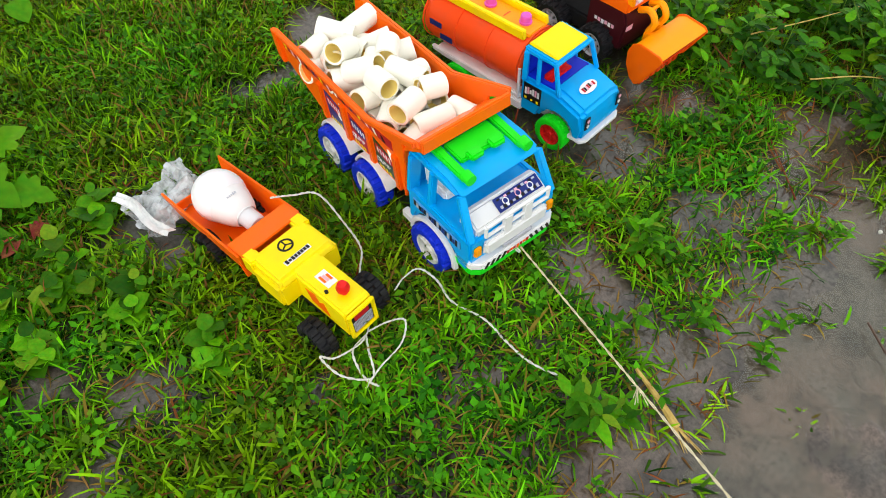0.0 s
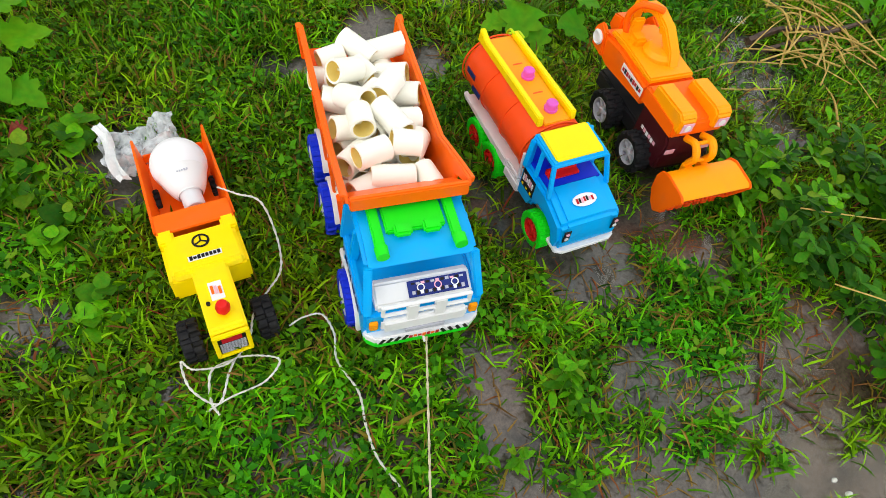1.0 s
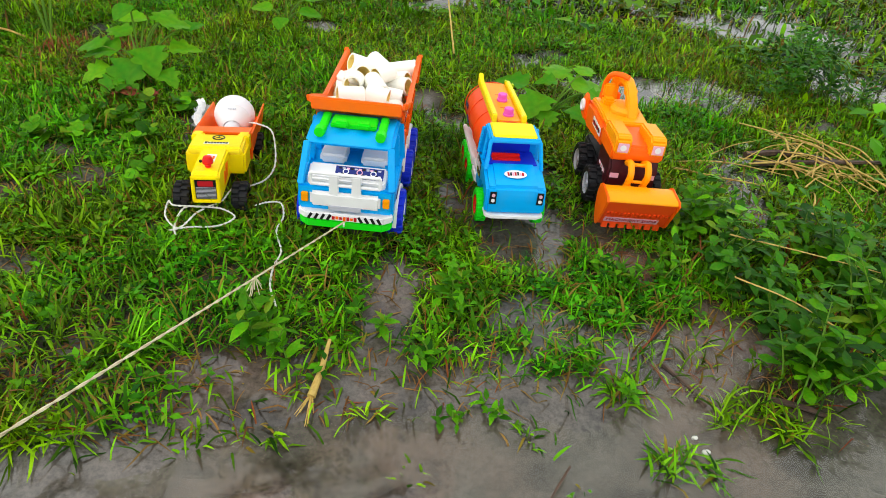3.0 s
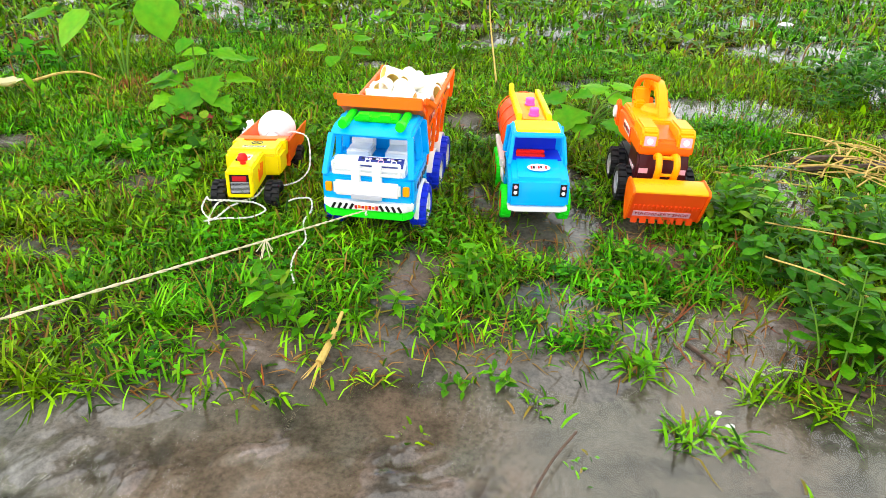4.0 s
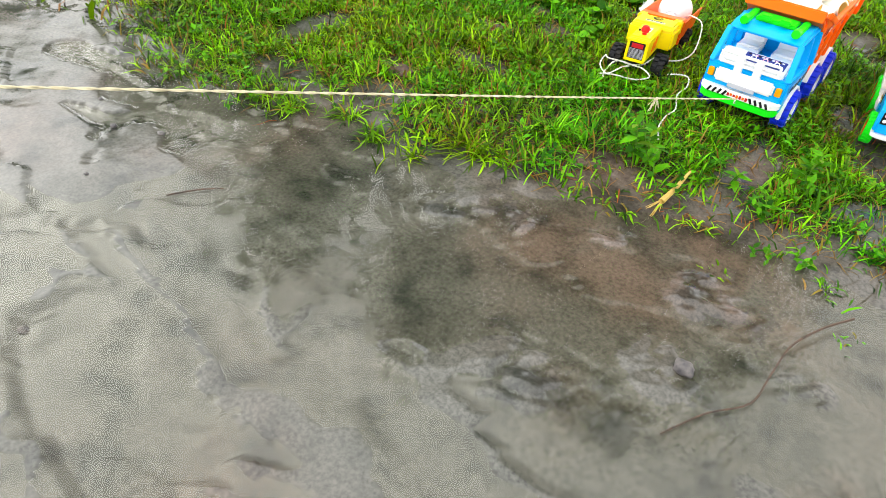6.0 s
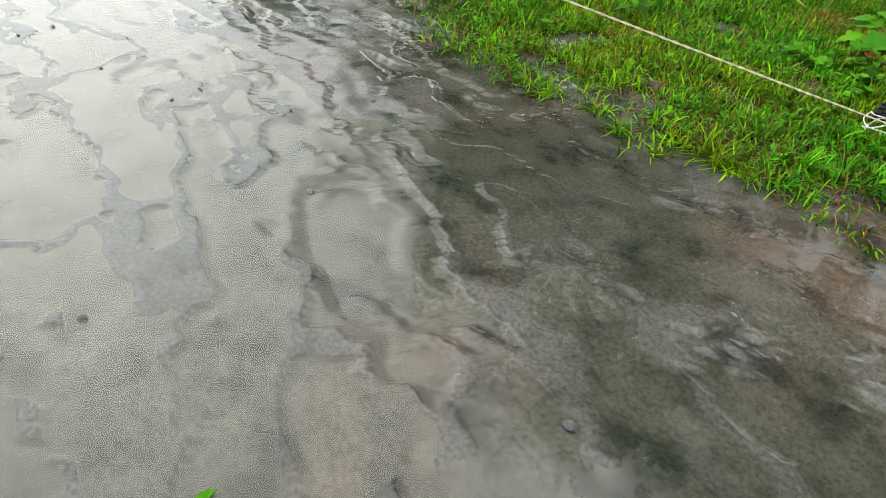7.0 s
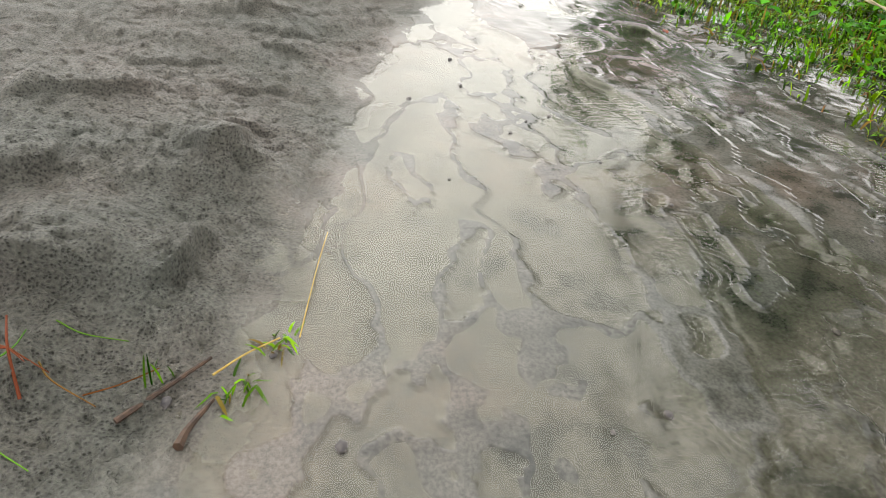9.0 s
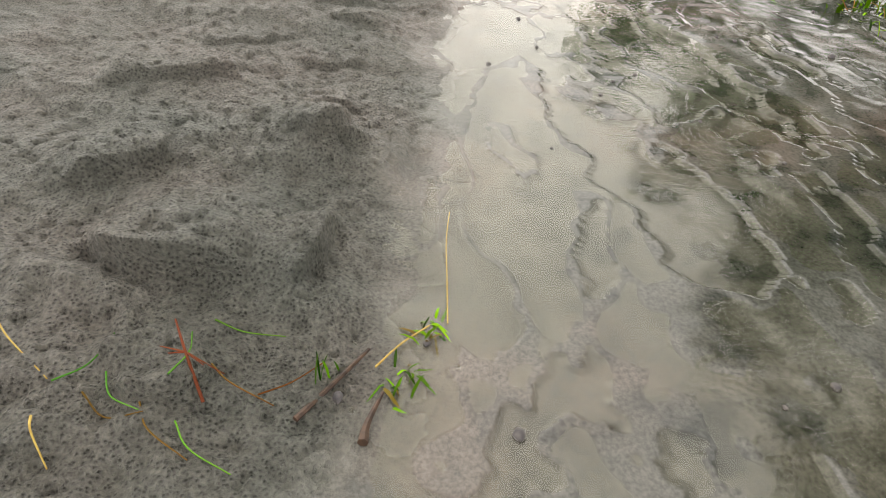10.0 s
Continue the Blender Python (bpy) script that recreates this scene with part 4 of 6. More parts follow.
def build_tanker():
    t = empty("tanker_truck", pose(0.386, 0.032, 0.007, -2.5, 0, 7.5), "toy tanker lorry, blue cab, orange tank, green wheels, on grass", "toy truck")
    part("chassis", joined(box(-0.026, 0.026, 0.010, 0.240, 0.026, 0.038, 0.002), box(-0.039, 0.039, 0.092, 0.236, 0.042, 0.050, 0.002)), WHITE, t, "white plastic chassis")
    for s in (-1, 1):
        part("side_box", box(s * 0.034 - 0.007, s * 0.034 + 0.007, 0.088, 0.122, 0.028, 0.042, 0.002), WHITE, t, "white side box")
        part("side_skirt", prism([(0.120, 0.040), (0.236, 0.046), (0.240, 0.052), (0.120, 0.052)], s * 0.036, s * 0.042, "x", 0.001), WHITE, t, "white side skirt")
        for k, cy in enumerate((0.038, 0.148, 0.192)):
            add_wheel(t, s * 0.0385, cy, 0.0225, 0.0225, 0.015, GREEN, RED, RED, 6, 22, 0.0008, 31 * k)
    low = [(0.0, 0.030), (-0.003, 0.046), (0.003, 0.066), (0.040, 0.078), (0.092, 0.078), (0.092, 0.030), (0.064, 0.030), (0.058, 0.045), (0.046, 0.051), (0.030, 0.051), (0.018, 0.045), (0.012, 0.030)]
    part("cab_body", prism(low, -0.039, 0.039, "x", 0.004), BLUE, t)
    part("bonnet", prism([(-0.001, 0.050), (0.003, 0.068), (0.042, 0.081), (0.050, 0.079), (0.050, 0.050)], -0.031, 0.031, "x", 0.004), BLUE, t)
    part("bumper", prism([(-0.0385, 0.020), (-0.0385, -0.001), (-0.030, -0.006), (0.030, -0.006), (0.0385, -0.001), (0.0385, 0.020)], 0.0265, 0.0315, "z", 0.001), WHITE, t, "white bumper strip")
    part("cab_rear_wall", box(-0.036, 0.036, 0.088, 0.092, 0.076, 0.112, 0.001), DEEP_BLUE, t)
    roof = part("cab_roof", prism([(0.046, 0.108), (0.048, 0.114), (0.094, 0.1165), (0.094, 0.108)], -0.034, 0.034, "x", 0.002), BLUE, t)
    part("roof_panel", prism([(0.050, 0.1135), (0.053, 0.1165), (0.090, 0.1195), (0.094, 0.1160)], -0.029, 0.029, "x", 0.0015), YELLOW, roof, "yellow roof panel")
    for s in (-1, 1):
        part("front_pillar", bar_between((s * 0.0365, 0.037, 0.075), (s * 0.0325, 0.049, 0.111), 0.005, 0.005), BLUE, t)
        part("rear_pillar", bar_between((s * 0.0365, 0.088, 0.076), (s * 0.0325, 0.090, 0.112), 0.006, 0.012), BLUE, t)
        part("middle_pillar", bar_between((s * 0.0365, 0.068, 0.076), (s * 0.0325, 0.072, 0.111), 0.005, 0.004), BLUE, t)
        head = part("headlight", box(s * 0.0305 - 0.0042, s * 0.0305 + 0.0042, -0.0036, -0.0022, 0.047, 0.064, 0.0004), INK, t, "black printed headlight sticker")
        for q, z in enumerate((0.052, 0.0595)):
            part("lens", moved(lathe([(0, 0.0006), (0.0024, 0.0004), (0.0024, -0.0004), (0, -0.0004)], 14, "y"), pose(s * 0.0305, -0.0040, z)), INK_WHITE if q == 0 else INK_PINK, head)
        door = part("door_sticker", box(min(s * 0.0392, s * 0.0397), max(s * 0.0392, s * 0.0397), 0.060, 0.086, 0.050, 0.074, 0), INK, t, "black and white printed door sticker")
        scribble(door, lambda u, v, s=s: pose(s * 0.0398, 0.073 + u, 0.064 + v, 90, 0, 90 * s), 6, 0.022, 0.010, 5, (INK_WHITE, INK_PINK, INK_WHITE))
        scribble(door, lambda u, v, s=s: pose(s * 0.0398, 0.073 + u, 0.053 + v, 90, 0, 90 * s), 5, 0.022, 0.004, 6, (YELLOW, INK))
    part("seat", joined(box(-0.026, 0.012, 0.056, 0.068, 0.0775, 0.0825, 0.001), box(-0.026, 0.012, 0.064, 0.068, 0.081, 0.086, 0.001)), RED, t, "red bench seat")
    part("cab_floor", box(-0.033, 0.033, 0.046, 0.0875, 0.0765, 0.0795, 0.001), DEEP_BLUE, t)
    badge = part("bonnet_sticker", moved(lathe([(0, 0), (0.0085, 0), (0.0085, 0.0004), (0, 0.0004)], 28, "z"), pose(0, 0.023, 0.0765, 18, 0, 0) @ Matrix.Diagonal((1.75, 0.85, 1, 1))), INK_WHITE, t, "white winged badge sticker")
    scribble(badge, lambda u, v: pose(u, 0.023 + v, 0.0770, 18, 0, 0), 7, 0.022, 0.006, 15, (INK_RED, INK, INK_PINK))
    # tank with flat ends, rails along the top and two caps
    prof = [(0, 0.0), (0.030, 0.0), (0.0365, 0.004), (0.0385, 0.012), (0.0385, 0.150), (0.0365, 0.160), (0.030, 0.166), (0, 0.168)]
    tank = part("tank", moved(lathe(prof, 44, "y"), Matrix.Translation((0, 0.094, 0.080)) @ Matrix.Diagonal((1.04, 1, 0.93, 1))), TANK_ORANGE, t, "orange tank with raised rings")
    for y in (0.100, 0.150, 0.200, 0.254):
        part("band", moved(lathe([(0.0385, -0.001), (0.0397, -0.001), (0.0397, 0.001), (0.0385, 0.001), (0.0385, -0.001)], 44, "y"), Matrix.Translation((0, y, 0.080)) @ Matrix.Diagonal((1.04, 1, 0.93, 1))), TANK_ORANGE, tank)
    part("walkway", box(-0.016, 0.016, 0.102, 0.250, 0.112, 0.1165, 0.001), AMBER, t, "orange walkway along the top of the tank")
    part("rail", prism([(0.104, 0.112), (0.106, 0.124), (0.240, 0.123), (0.256, 0.130), (0.258, 0.112)], -0.024, -0.017, "x", 0.0012), YELLOW, t, "yellow rail")
    part("rail", prism([(0.104, 0.112), (0.106, 0.123), (0.250, 0.122), (0.252, 0.112)], 0.017, 0.024, "x", 0.0012), YELLOW, t, "yellow rail")
    part("ladder", joined(tube(smooth_path([(0.017, 0.245, 0.122), (0.019, 0.258, 0.118), (0.020, 0.266, 0.104), (0.020, 0.268, 0.085), (0.020, 0.268, 0.06)]), 0.0016, 6), tube(smooth_path([(0.028, 0.240, 0.118), (0.030, 0.256, 0.114), (0.031, 0.266, 0.100), (0.031, 0.268, 0.085), (0.031, 0.268, 0.06)]), 0.0016, 6), *[tube([(0.020, 0.267, z), (0.031, 0.267, z)], 0.0013, 6) for z in (0.066, 0.076, 0.086, 0.096, 0.105)]), plastic("lime_plastic", (0.55, 0.80, 0.01)), t, "lime ladder at the rear")
    for y in (0.122, 0.177):
        cap = part("tank_cap", moved(lathe([(0.0075, 0), (0.0078, 0.003), (0.0066, 0.0035), (0.0066, 0.010), (0.0056, 0.0112), (0, 0.0112)], 24, "z"), pose(0.001, y, 0.116)), PINK, t, "magenta filler cap")
    for s in (-1, 1):
        for j, (y, z) in enumerate(((0.232, 0.090), (0.214, 0.076))):
            part("tank_sticker", moved(box(-0.0004, 0.0004, -0.010, 0.010, -0.0035, 0.0035, 0), pose(s * 0.0402, y, z - 0.004, 0, 0, 0)), INK_BLUE, tank, "navy print on the tank")
    part("exhaust", tube([(-0.037, 0.096, 0.04), (-0.037, 0.096, 0.085)], 0.002, 8), WHITE, t)
    return t


tanker = build_tanker()

# ---- wheel loader with a digger arm ----


def build_loader():
    t = empty("toy_loader", pose(0.552, 0.050, 0.008, -2.0, 0, 3.0), "toy orange wheel loader with front bucket and folded digger arm", "toy loader")
    for s in (-1, 1):
        for k, cy in enumerate((0.104, 0.180)):
            add_wheel(t, s * 0.041, cy, 0.026, 0.0265, 0.022, BLACK, GREY, BLACK, 6, 14, 0.0030, 19 * k)
    part("chassis", joined(box(-0.030, 0.030, 0.070, 0.235, 0.022, 0.046, 0.003)), BLACK, t, "black chassis")
    eng = part("engine_block", prism([(0.070, 0.026), (0.066, 0.068), (0.074, 0.084), (0.130, 0.084), (0.130, 0.026)], -0.034, 0.034, "x", 0.003), MAROON, t, "dark maroon engine housing")
    for s in (-1, 1):
        part("printed_mark", box(s * 0.025 - 0.006, s * 0.025 + 0.006, 0.0658, 0.0672, 0.056, 0.063, 0), INK_PINK, eng)
        scribble(eng, lambda u, v, s=s: pose(s * 0.0345, 0.100 + u, 0.056 + v, 90, 0, 90 * s), 6, 0.034, 0.006, 33, (INK_PINK, INK_WHITE))
    body = part("body", joined(prism([(0.068, 0.072), (0.066, 0.086), (0.070, 0.094), (0.135, 0.096), (0.135, 0.070)], -0.036, 0.036, "x", 0.003), prism([(0.135, 0.062), (0.135, 0.092), (0.200, 0.094), (0.252, 0.088), (0.256, 0.060), (0.220, 0.052)], -0.036, 0.036, "x", 0.004)), ORANGE, t)
    for s in (-1, 1):
        lamp = part("headlamp_block", prism([(0.062, 0.084), (0.063, 0.104), (0.070, 0.110), (0.122, 0.108), (0.126, 0.088)], s * 0.0125, s * 0.0345, "x", 0.0025), AMBER, t, "amber headlamp block")
        stick = part("lamp_sticker", box(s * 0.0235 - 0.0075, s * 0.0235 + 0.0075, 0.0612, 0.0622, 0.087, 0.100, 0.0002), INK_PINK, lamp, "pink and white lamp sticker")
        part("printed_mark", moved(lathe([(0, 0.0004), (0.0042, 0.0004), (0.0042, -0.0003), (0, -0.0003)], 18, "y"), pose(s * 0.0235, 0.0609, 0.0935)), INK_WHITE, stick)
        side = part("side_sticker", box(min(s * 0.0362, s * 0.0367), max(s * 0.0362, s * 0.0367), 0.138, 0.188, 0.074, 0.086, 0), INK_WHITE, t, "printed side sticker")
        scribble(side, lambda u, v, s=s: pose(s * 0.0368, 0.163 + u, 0.080 + v, 90, 0, 90 * s), 9, 0.046, 0.007, 21, (INK_RED, INK, INK_RED))
        part("rear_flap", moved(prism([(0.232, 0.060), (0.236, 0.094), (0.250, 0.100), (0.262, 0.086), (0.258, 0.062)], s * 0.034, s * 0.040, "x", 0.002), pose(0, 0, 0)), ORANGE, t)
        ring = part("rear_lamp", moved(lathe([(0, -0.002), (0.009, -0.002), (0.010, 0.001), (0.008, 0.003), (0.007, 0.001), (0, 0.001)], 20, "x"), pose(s * 0.041, 0.247, 0.080, 0, 0, 0 if s > 0 else 180)), INK_WHITE, t, "round pink and white lamp sticker")
    # deck, turntable and folded arm
    part("deck", prism([(0.138, 0.092), (0.140, 0.099), (0.205, 0.101), (0.236, 0.098), (0.240, 0.090)], -0.031, 0.031, "x", 0.002), AMBER, t, "amber top deck")
    part("turntable", moved(lathe([(0, 0), (0.022, 0), (0.022, 0.005), (0.017, 0.010), (0, 0.011)], 28, "z"), pose(0.004, 0.180, 0.099)), AMBER, t, "amber turntable")
    part("operator_seat", joined(box(-0.024, -0.006, 0.196, 0.216, 0.098, 0.110, 0.003), box(-0.024, -0.006, 0.212, 0.219, 0.106, 0.128, 0.003)), AMBER, t, "amber moulded seat")
    boom = [(0.150, 0.106), (0.162, 0.128), (0.186, 0.146), (0.214, 0.153), (0.236, 0.148), (0.244, 0.134), (0.236, 0.130), (0.226, 0.139), (0.208, 0.142), (0.190, 0.134), (0.176, 0.120), (0.168, 0.104)]
    arm = part("boom", prism(boom, 0.002, 0.017, "x", 0.002), AMBER, t, "amber curved boom")
    part("dipper", prism([(0.236, 0.150), (0.246, 0.144), (0.252, 0.112), (0.244, 0.098), (0.236, 0.108), (0.238, 0.130)], -0.006, 0.006, "x", 0.0015), AMBER, t, "amber dipper arm")
    part("hose", tube(smooth_path([(-0.016, 0.226, 0.104), (-0.018, 0.234, 0.130), (-0.014, 0.226, 0.150), (-0.004, 0.214, 0.156), (0.008, 0.206, 0.154)]), 0.0042, 8), ORANGE, t, "orange arm frame")
    part("digger_bucket", prism([(0.246, 0.118), (0.266, 0.112), (0.270, 0.094), (0.256, 0.084), (0.244, 0.092)], -0.014, 0.014, "x", 0.002), ORANGE, t)
    for s in (-1, 1):
        pin = part("pivot", moved(lathe([(0, 0.001), (0.0045, 0.001), (0.0045, -0.001), (0, -0.001)], 16, "x"), pose(0.0095 + s * 0.0078, 0.190, 0.139)), AMBER, arm)
        part("lift_arm", tube(smooth_path([(s * 0.011, 0.066, 0.080), (s * 0.0115, 0.050, 0.086), (s * 0.0115, 0.040, 0.074), (s * 0.011, 0.046, 0.058), (s * 0.011, 0.045, 0.048)]), 0.0046, 8), AMBER, t, "amber lift arm")
        part("bracket", box(s * 0.011 - 0.005, s * 0.011 + 0.005, 0.036, 0.050, 0.043, 0.058, 0.0015), AMBER, t)
    part("cross_bar", joined(tube([(-0.011, 0.044, 0.063), (0.011, 0.044, 0.063)], 0.0022, 8), tube([(-0.011, 0.052, 0.084), (0.011, 0.052, 0.084)], 0.0025, 8)), AMBER, t)
    # bucket: curved shell, end caps, teeth and a worded strip
    # one orange plastic: its lit top is painted amber, its front redder
    outer = [(-0.004, 0.0565), (0.000, 0.0600), (0.030, 0.0625), (0.040, 0.058), (0.045, 0.046), (0.043, 0.028), (0.034, 0.012), (0.026, 0.006)]
    inner = [(0.026, 0.010), (0.032, 0.015), (0.039, 0.029), (0.041, 0.045), (0.037, 0.055), (0.029, 0.059), (0.001, 0.0565), (-0.002, 0.054)]
    bucket = part("bucket", prism(outer + inner, -0.046, 0.046, "x", 0.0008), AMBER, t, "amber loader bucket")
    for s in (-1, 1):
        part("end_cap", prism([(-0.006, 0.056), (0.000, 0.0615), (0.032, 0.0640), (0.042, 0.059), (0.047, 0.046), (0.045, 0.027), (0.036, 0.011), (0.026, 0.004), (0.017, 0.012)], s * 0.0455, s * 0.0485, "x", 0.001), ORANGE, bucket)
    part("front_plate", prism([(-0.0030, 0.0555), (0.0010, 0.0555), (0.0275, 0.009), (0.0240, 0.007)], -0.0455, 0.0455, "x", 0.0006), TANK_ORANGE, bucket, "red-orange ribbed front plate")
    for k in range(15):
        x = -0.040 + 0.0057 * k
        part("rib", moved(box(-0.0012, 0.0012, -0.0012, 0.0012, -0.004, 0.004, 0.0004), pose(x, 0.0098, 0.0310, 29, 0, 0)), TANK_ORANGE, bucket)
    for k in range(7):
        part("tooth", moved(prism([(-0.0025, 0.008), (0.0025, 0.008), (0.0025, -0.003), (0.0005, -0.005), (-0.0025, -0.003)], -0.004, 0.004, "x", 0.0006), pose(-0.036 + 0.012 * k, 0.0235, 0.006)), TANK_ORANGE, bucket)
    strip = part("word_strip", moved(box(-0.040, 0.034, -0.0004, 0.0002, -0.0052, 0.0052, 0), pose(0.0, 0.0170, 0.0185, 29, 0, 0)), INK_PINK, bucket, "pink strip with red capital letters")
    lettering("MACHINERY SHOP", 0.0082, INK_RED, strip, pose(-0.003, 0.0164, 0.0183, 119, 0, 0), "red capital letters")
    # the upper works sit on the tall engine housing, the folded arm a little lower
    for o in t.children:
        kind = o.name.split(".")[0]
        if kind in ("body", "headlamp_block", "side_sticker", "rear_flap", "rear_lamp", "deck", "turntable", "operator_seat"):
            o.location.z += 0.009
        elif kind in ("boom", "dipper", "hose", "digger_bucket"):
            o.location.z -= 0.004
    return t


loader = build_loader()

# ---- yellow tractor with a tipping bin ----


def build_tractor():
    t = empty("toy_tractor", pose(0.007, -0.008, 0.013, -6.0, 0, 9.5), "toy yellow tractor with orange rear bin and black wheels", "toy tractor")
    for s in (-1, 1):
        add_wheel(t, s * 0.0345, 0.014, 0.0205, 0.0215, 0.019, BLACK, BLACK, BLACK, 6, 14, 0.0028, 11)
        add_wheel(t, s * 0.0340, 0.190, 0.0205, 0.0215, 0.016, BLACK, BLACK, BLACK, 6, 14, 0.0026, 27)
    part("chassis", joined(box(-0.014, 0.014, -0.010, 0.120, 0.016, 0.034, 0.002), box(-0.018, 0.018, 0.110, 0.215, 0.020, 0.030, 0.002), tube([(-0.034, 0.014, 0.0205), (0.034, 0.014, 0.0205)], 0.003, 8), tube([(-0.033, 0.190, 0.0205), (0.033, 0.190, 0.0205)], 0.003, 8)), BLACK, t, "black chassis and axles")
    hood = part("bonnet", prism([(-0.0175, 0.030), (-0.0175, 0.062), (-0.013, 0.067), (0.060, 0.071), (0.064, 0.034)], -0.0165, 0.0165, "x", 0.0025), YELLOW, t)
    grille = part("grille", box(-0.0125, 0.0125, -0.0188, -0.0172, 0.034, 0.060, 0.0006), INK, hood, "black meshed grille")
    part("grille_badge", box(-0.009, 0.009, -0.0194, -0.0186, 0.051, 0.058, 0.0003), INK_RED, grille, "red badge on the grille")
    for k in range(9):
        part("grille_bar", box(-0.0115, 0.0115, -0.0192, -0.0186, 0.0355 + 0.0017 * k, 0.0361 + 0.0017 * k, 0), GREY, grille)
    for k in range(4):
        part("frame_bar", (box(-0.0165, -0.0125, -0.021, -0.017, 0.030, 0.063, 0.001), box(0.0125, 0.0165, -0.021, -0.017, 0.030, 0.063, 0.001), box(-0.0165, 0.0165, -0.021, -0.017, 0.060, 0.0645, 0.001), box(-0.0165, 0.0165, -0.021, -0.017, 0.030, 0.034, 0.001))[k], YELLOW, grille)
    part("knob", moved(lathe([(0.0035, 0), (0.0035, 0.004), (0.0062, 0.006), (0.0066, 0.010), (0.0045, 0.0145), (0, 0.0158)], 20, "z"), pose(0.001, 0.002, 0.0665)), RED, t, "round red knob")
    part("stub", moved(lathe([(0.0018, 0), (0.0018, 0.004), (0, 0.0045)], 10, "z"), pose(-0.010, 0.014, 0.067)), INK, t)
    badge = part("bonnet_sticker", moved(box(-0.006, 0.006, -0.010, 0.010, 0, 0.0004, 0), pose(0.0, 0.026, 0.0692, 3, 0, 0)), INK_WHITE, hood, "pale flame sticker")
    scribble(badge, lambda u, v: pose(u, 0.026 + v, 0.0698, 3, 0, 0), 3, 0.010, 0.014, 8, (ORANGE, INK_PINK, ORANGE))
    for s in (-1, 1):
        part("flame_sticker", prism([(0.010, 0.040), (0.034, 0.044), (0.040, 0.060), (0.026, 0.062), (0.022, 0.052), (0.014, 0.058)], s * 0.0163, s * 0.0169, "x", 0), ORANGE, hood, "orange flame sticker")
    cab = part("cab_block", joined(prism([(-0.037, 0.052), (0.037, 0.052), (0.037, 0.096), (-0.037, 0.096)], 0.036, 0.066, "z", 0.003), prism([(0.050, 0.064), (0.054, 0.0725), (0.098, 0.0735), (0.104, 0.066), (0.104, 0.050)], -0.0335, 0.0335, "x", 0.003), box(-0.037, -0.022, 0.092, 0.110, 0.052, 0.0735, 0.002), box(0.022, 0.037, 0.092, 0.110, 0.052, 0.0735, 0.002)), YELLOW, t)
    logo = part("round_logo", moved(lathe([(0.0062, 0), (0.0082, 0), (0.0082, 0.0005), (0.0062, 0.0005), (0.0062, 0)], 28, "z"), pose(0, 0.085, 0.0733)), INK, cab, "black ring with three spokes")
    for k in range(3):
        part("printed_mark", moved(box(-0.0008, 0.0008, 0, 0.0062, 0, 0.0004, 0), pose(0, 0.085, 0.0734, 0, 0, 120 * k)), INK, logo)
    strip = part("name_strip", box(-0.0155, 0.0155, 0.0635, 0.0695, 0.0728, 0.0734, 0), INK_WHITE, cab, "small strip of unreadable print")
    scribble(strip, lambda u, v: pose(u, 0.0665, 0.0735), 8, 0.029, 0.005, 2, (INK,))
    # orange bin: four thin sloping walls and a floor
    part("bin_floor", prism([(0.118, 0.030), (0.248, 0.033), (0.248, 0.036), (0.118, 0.033)], -0.031, 0.031, "x", 0.0005), ORANGE, t)
    for s in (-1, 1):
        part("bin_side", moved(prism([(0.120, 0.030), (0.250, 0.033), (0.256, 0.066), (0.112, 0.070)], 0, s * 0.0026, "x", 0.0006), Matrix(((1, 0, s * 0.16, s * 0.0255), (0, 1, 0, 0), (0, 0, 1, 0), (0, 0, 0, 1)))), ORANGE, t)
    part("bin_front", prism([(0.118, 0.030), (0.121, 0.030), (0.134, 0.071), (0.106, 0.073), (0.106, 0.070), (0.128, 0.068)], -0.0365, 0.0365, "x", 0.0008), ORANGE, t)
    part("bin_rear", prism([(0.247, 0.034), (0.250, 0.034), (0.252, 0.046), (0.249, 0.046)], -0.032, 0.032, "x", 0.0006), ORANGE, t)
    return t


tractor = build_tractor()


def build_bulb():
    m = tractor.matrix_basis @ pose(0.002, 0.203, 0.0640, 97, 0, 3) @ Matrix.Scale(0.85, 4)
    b = empty("light_bulb", m, "white frosted light bulb lying in the orange tractor bin", "light bulb")
    globe = [(0, 0.034)] + [(0.034 * math.sin(a), 0.034 * math.cos(a)) for a in np.linspace(0.15, 2.05, 18)]
    part("globe", moved(lathe(globe + [(0.0285, -0.0185)], 40, "z"), pose(0, 0, 0, 180, 0, 0)), LAMP_GLASS, b)
    part("body", moved(lathe([(0.0285, -0.0183), (0.0275, -0.024), (0.0215, -0.040), (0.0175, -0.047), (0.0145, -0.049), (0.0145, -0.051)], 36, "z"), pose(0, 0, 0, 180, 0, 0)), WHITE, b, "white plastic bulb body")
    part("cap", moved(lathe([(0.0135, -0.050), (0.0125, -0.052), (0.0125, -0.068), (0.0105, -0.071), (0, -0.072)], 28, "z"), pose(0, 0, 0, 180, 0, 0)), SILVER, b, "pale metal bayonet cap")
    scribble(b, lambda u, v: pose(u, 0.0262, 0.031, -70, 0, 0), 5, 0.014, 0.003, 4, (GREY,))
    return b


bulb = build_bulb()


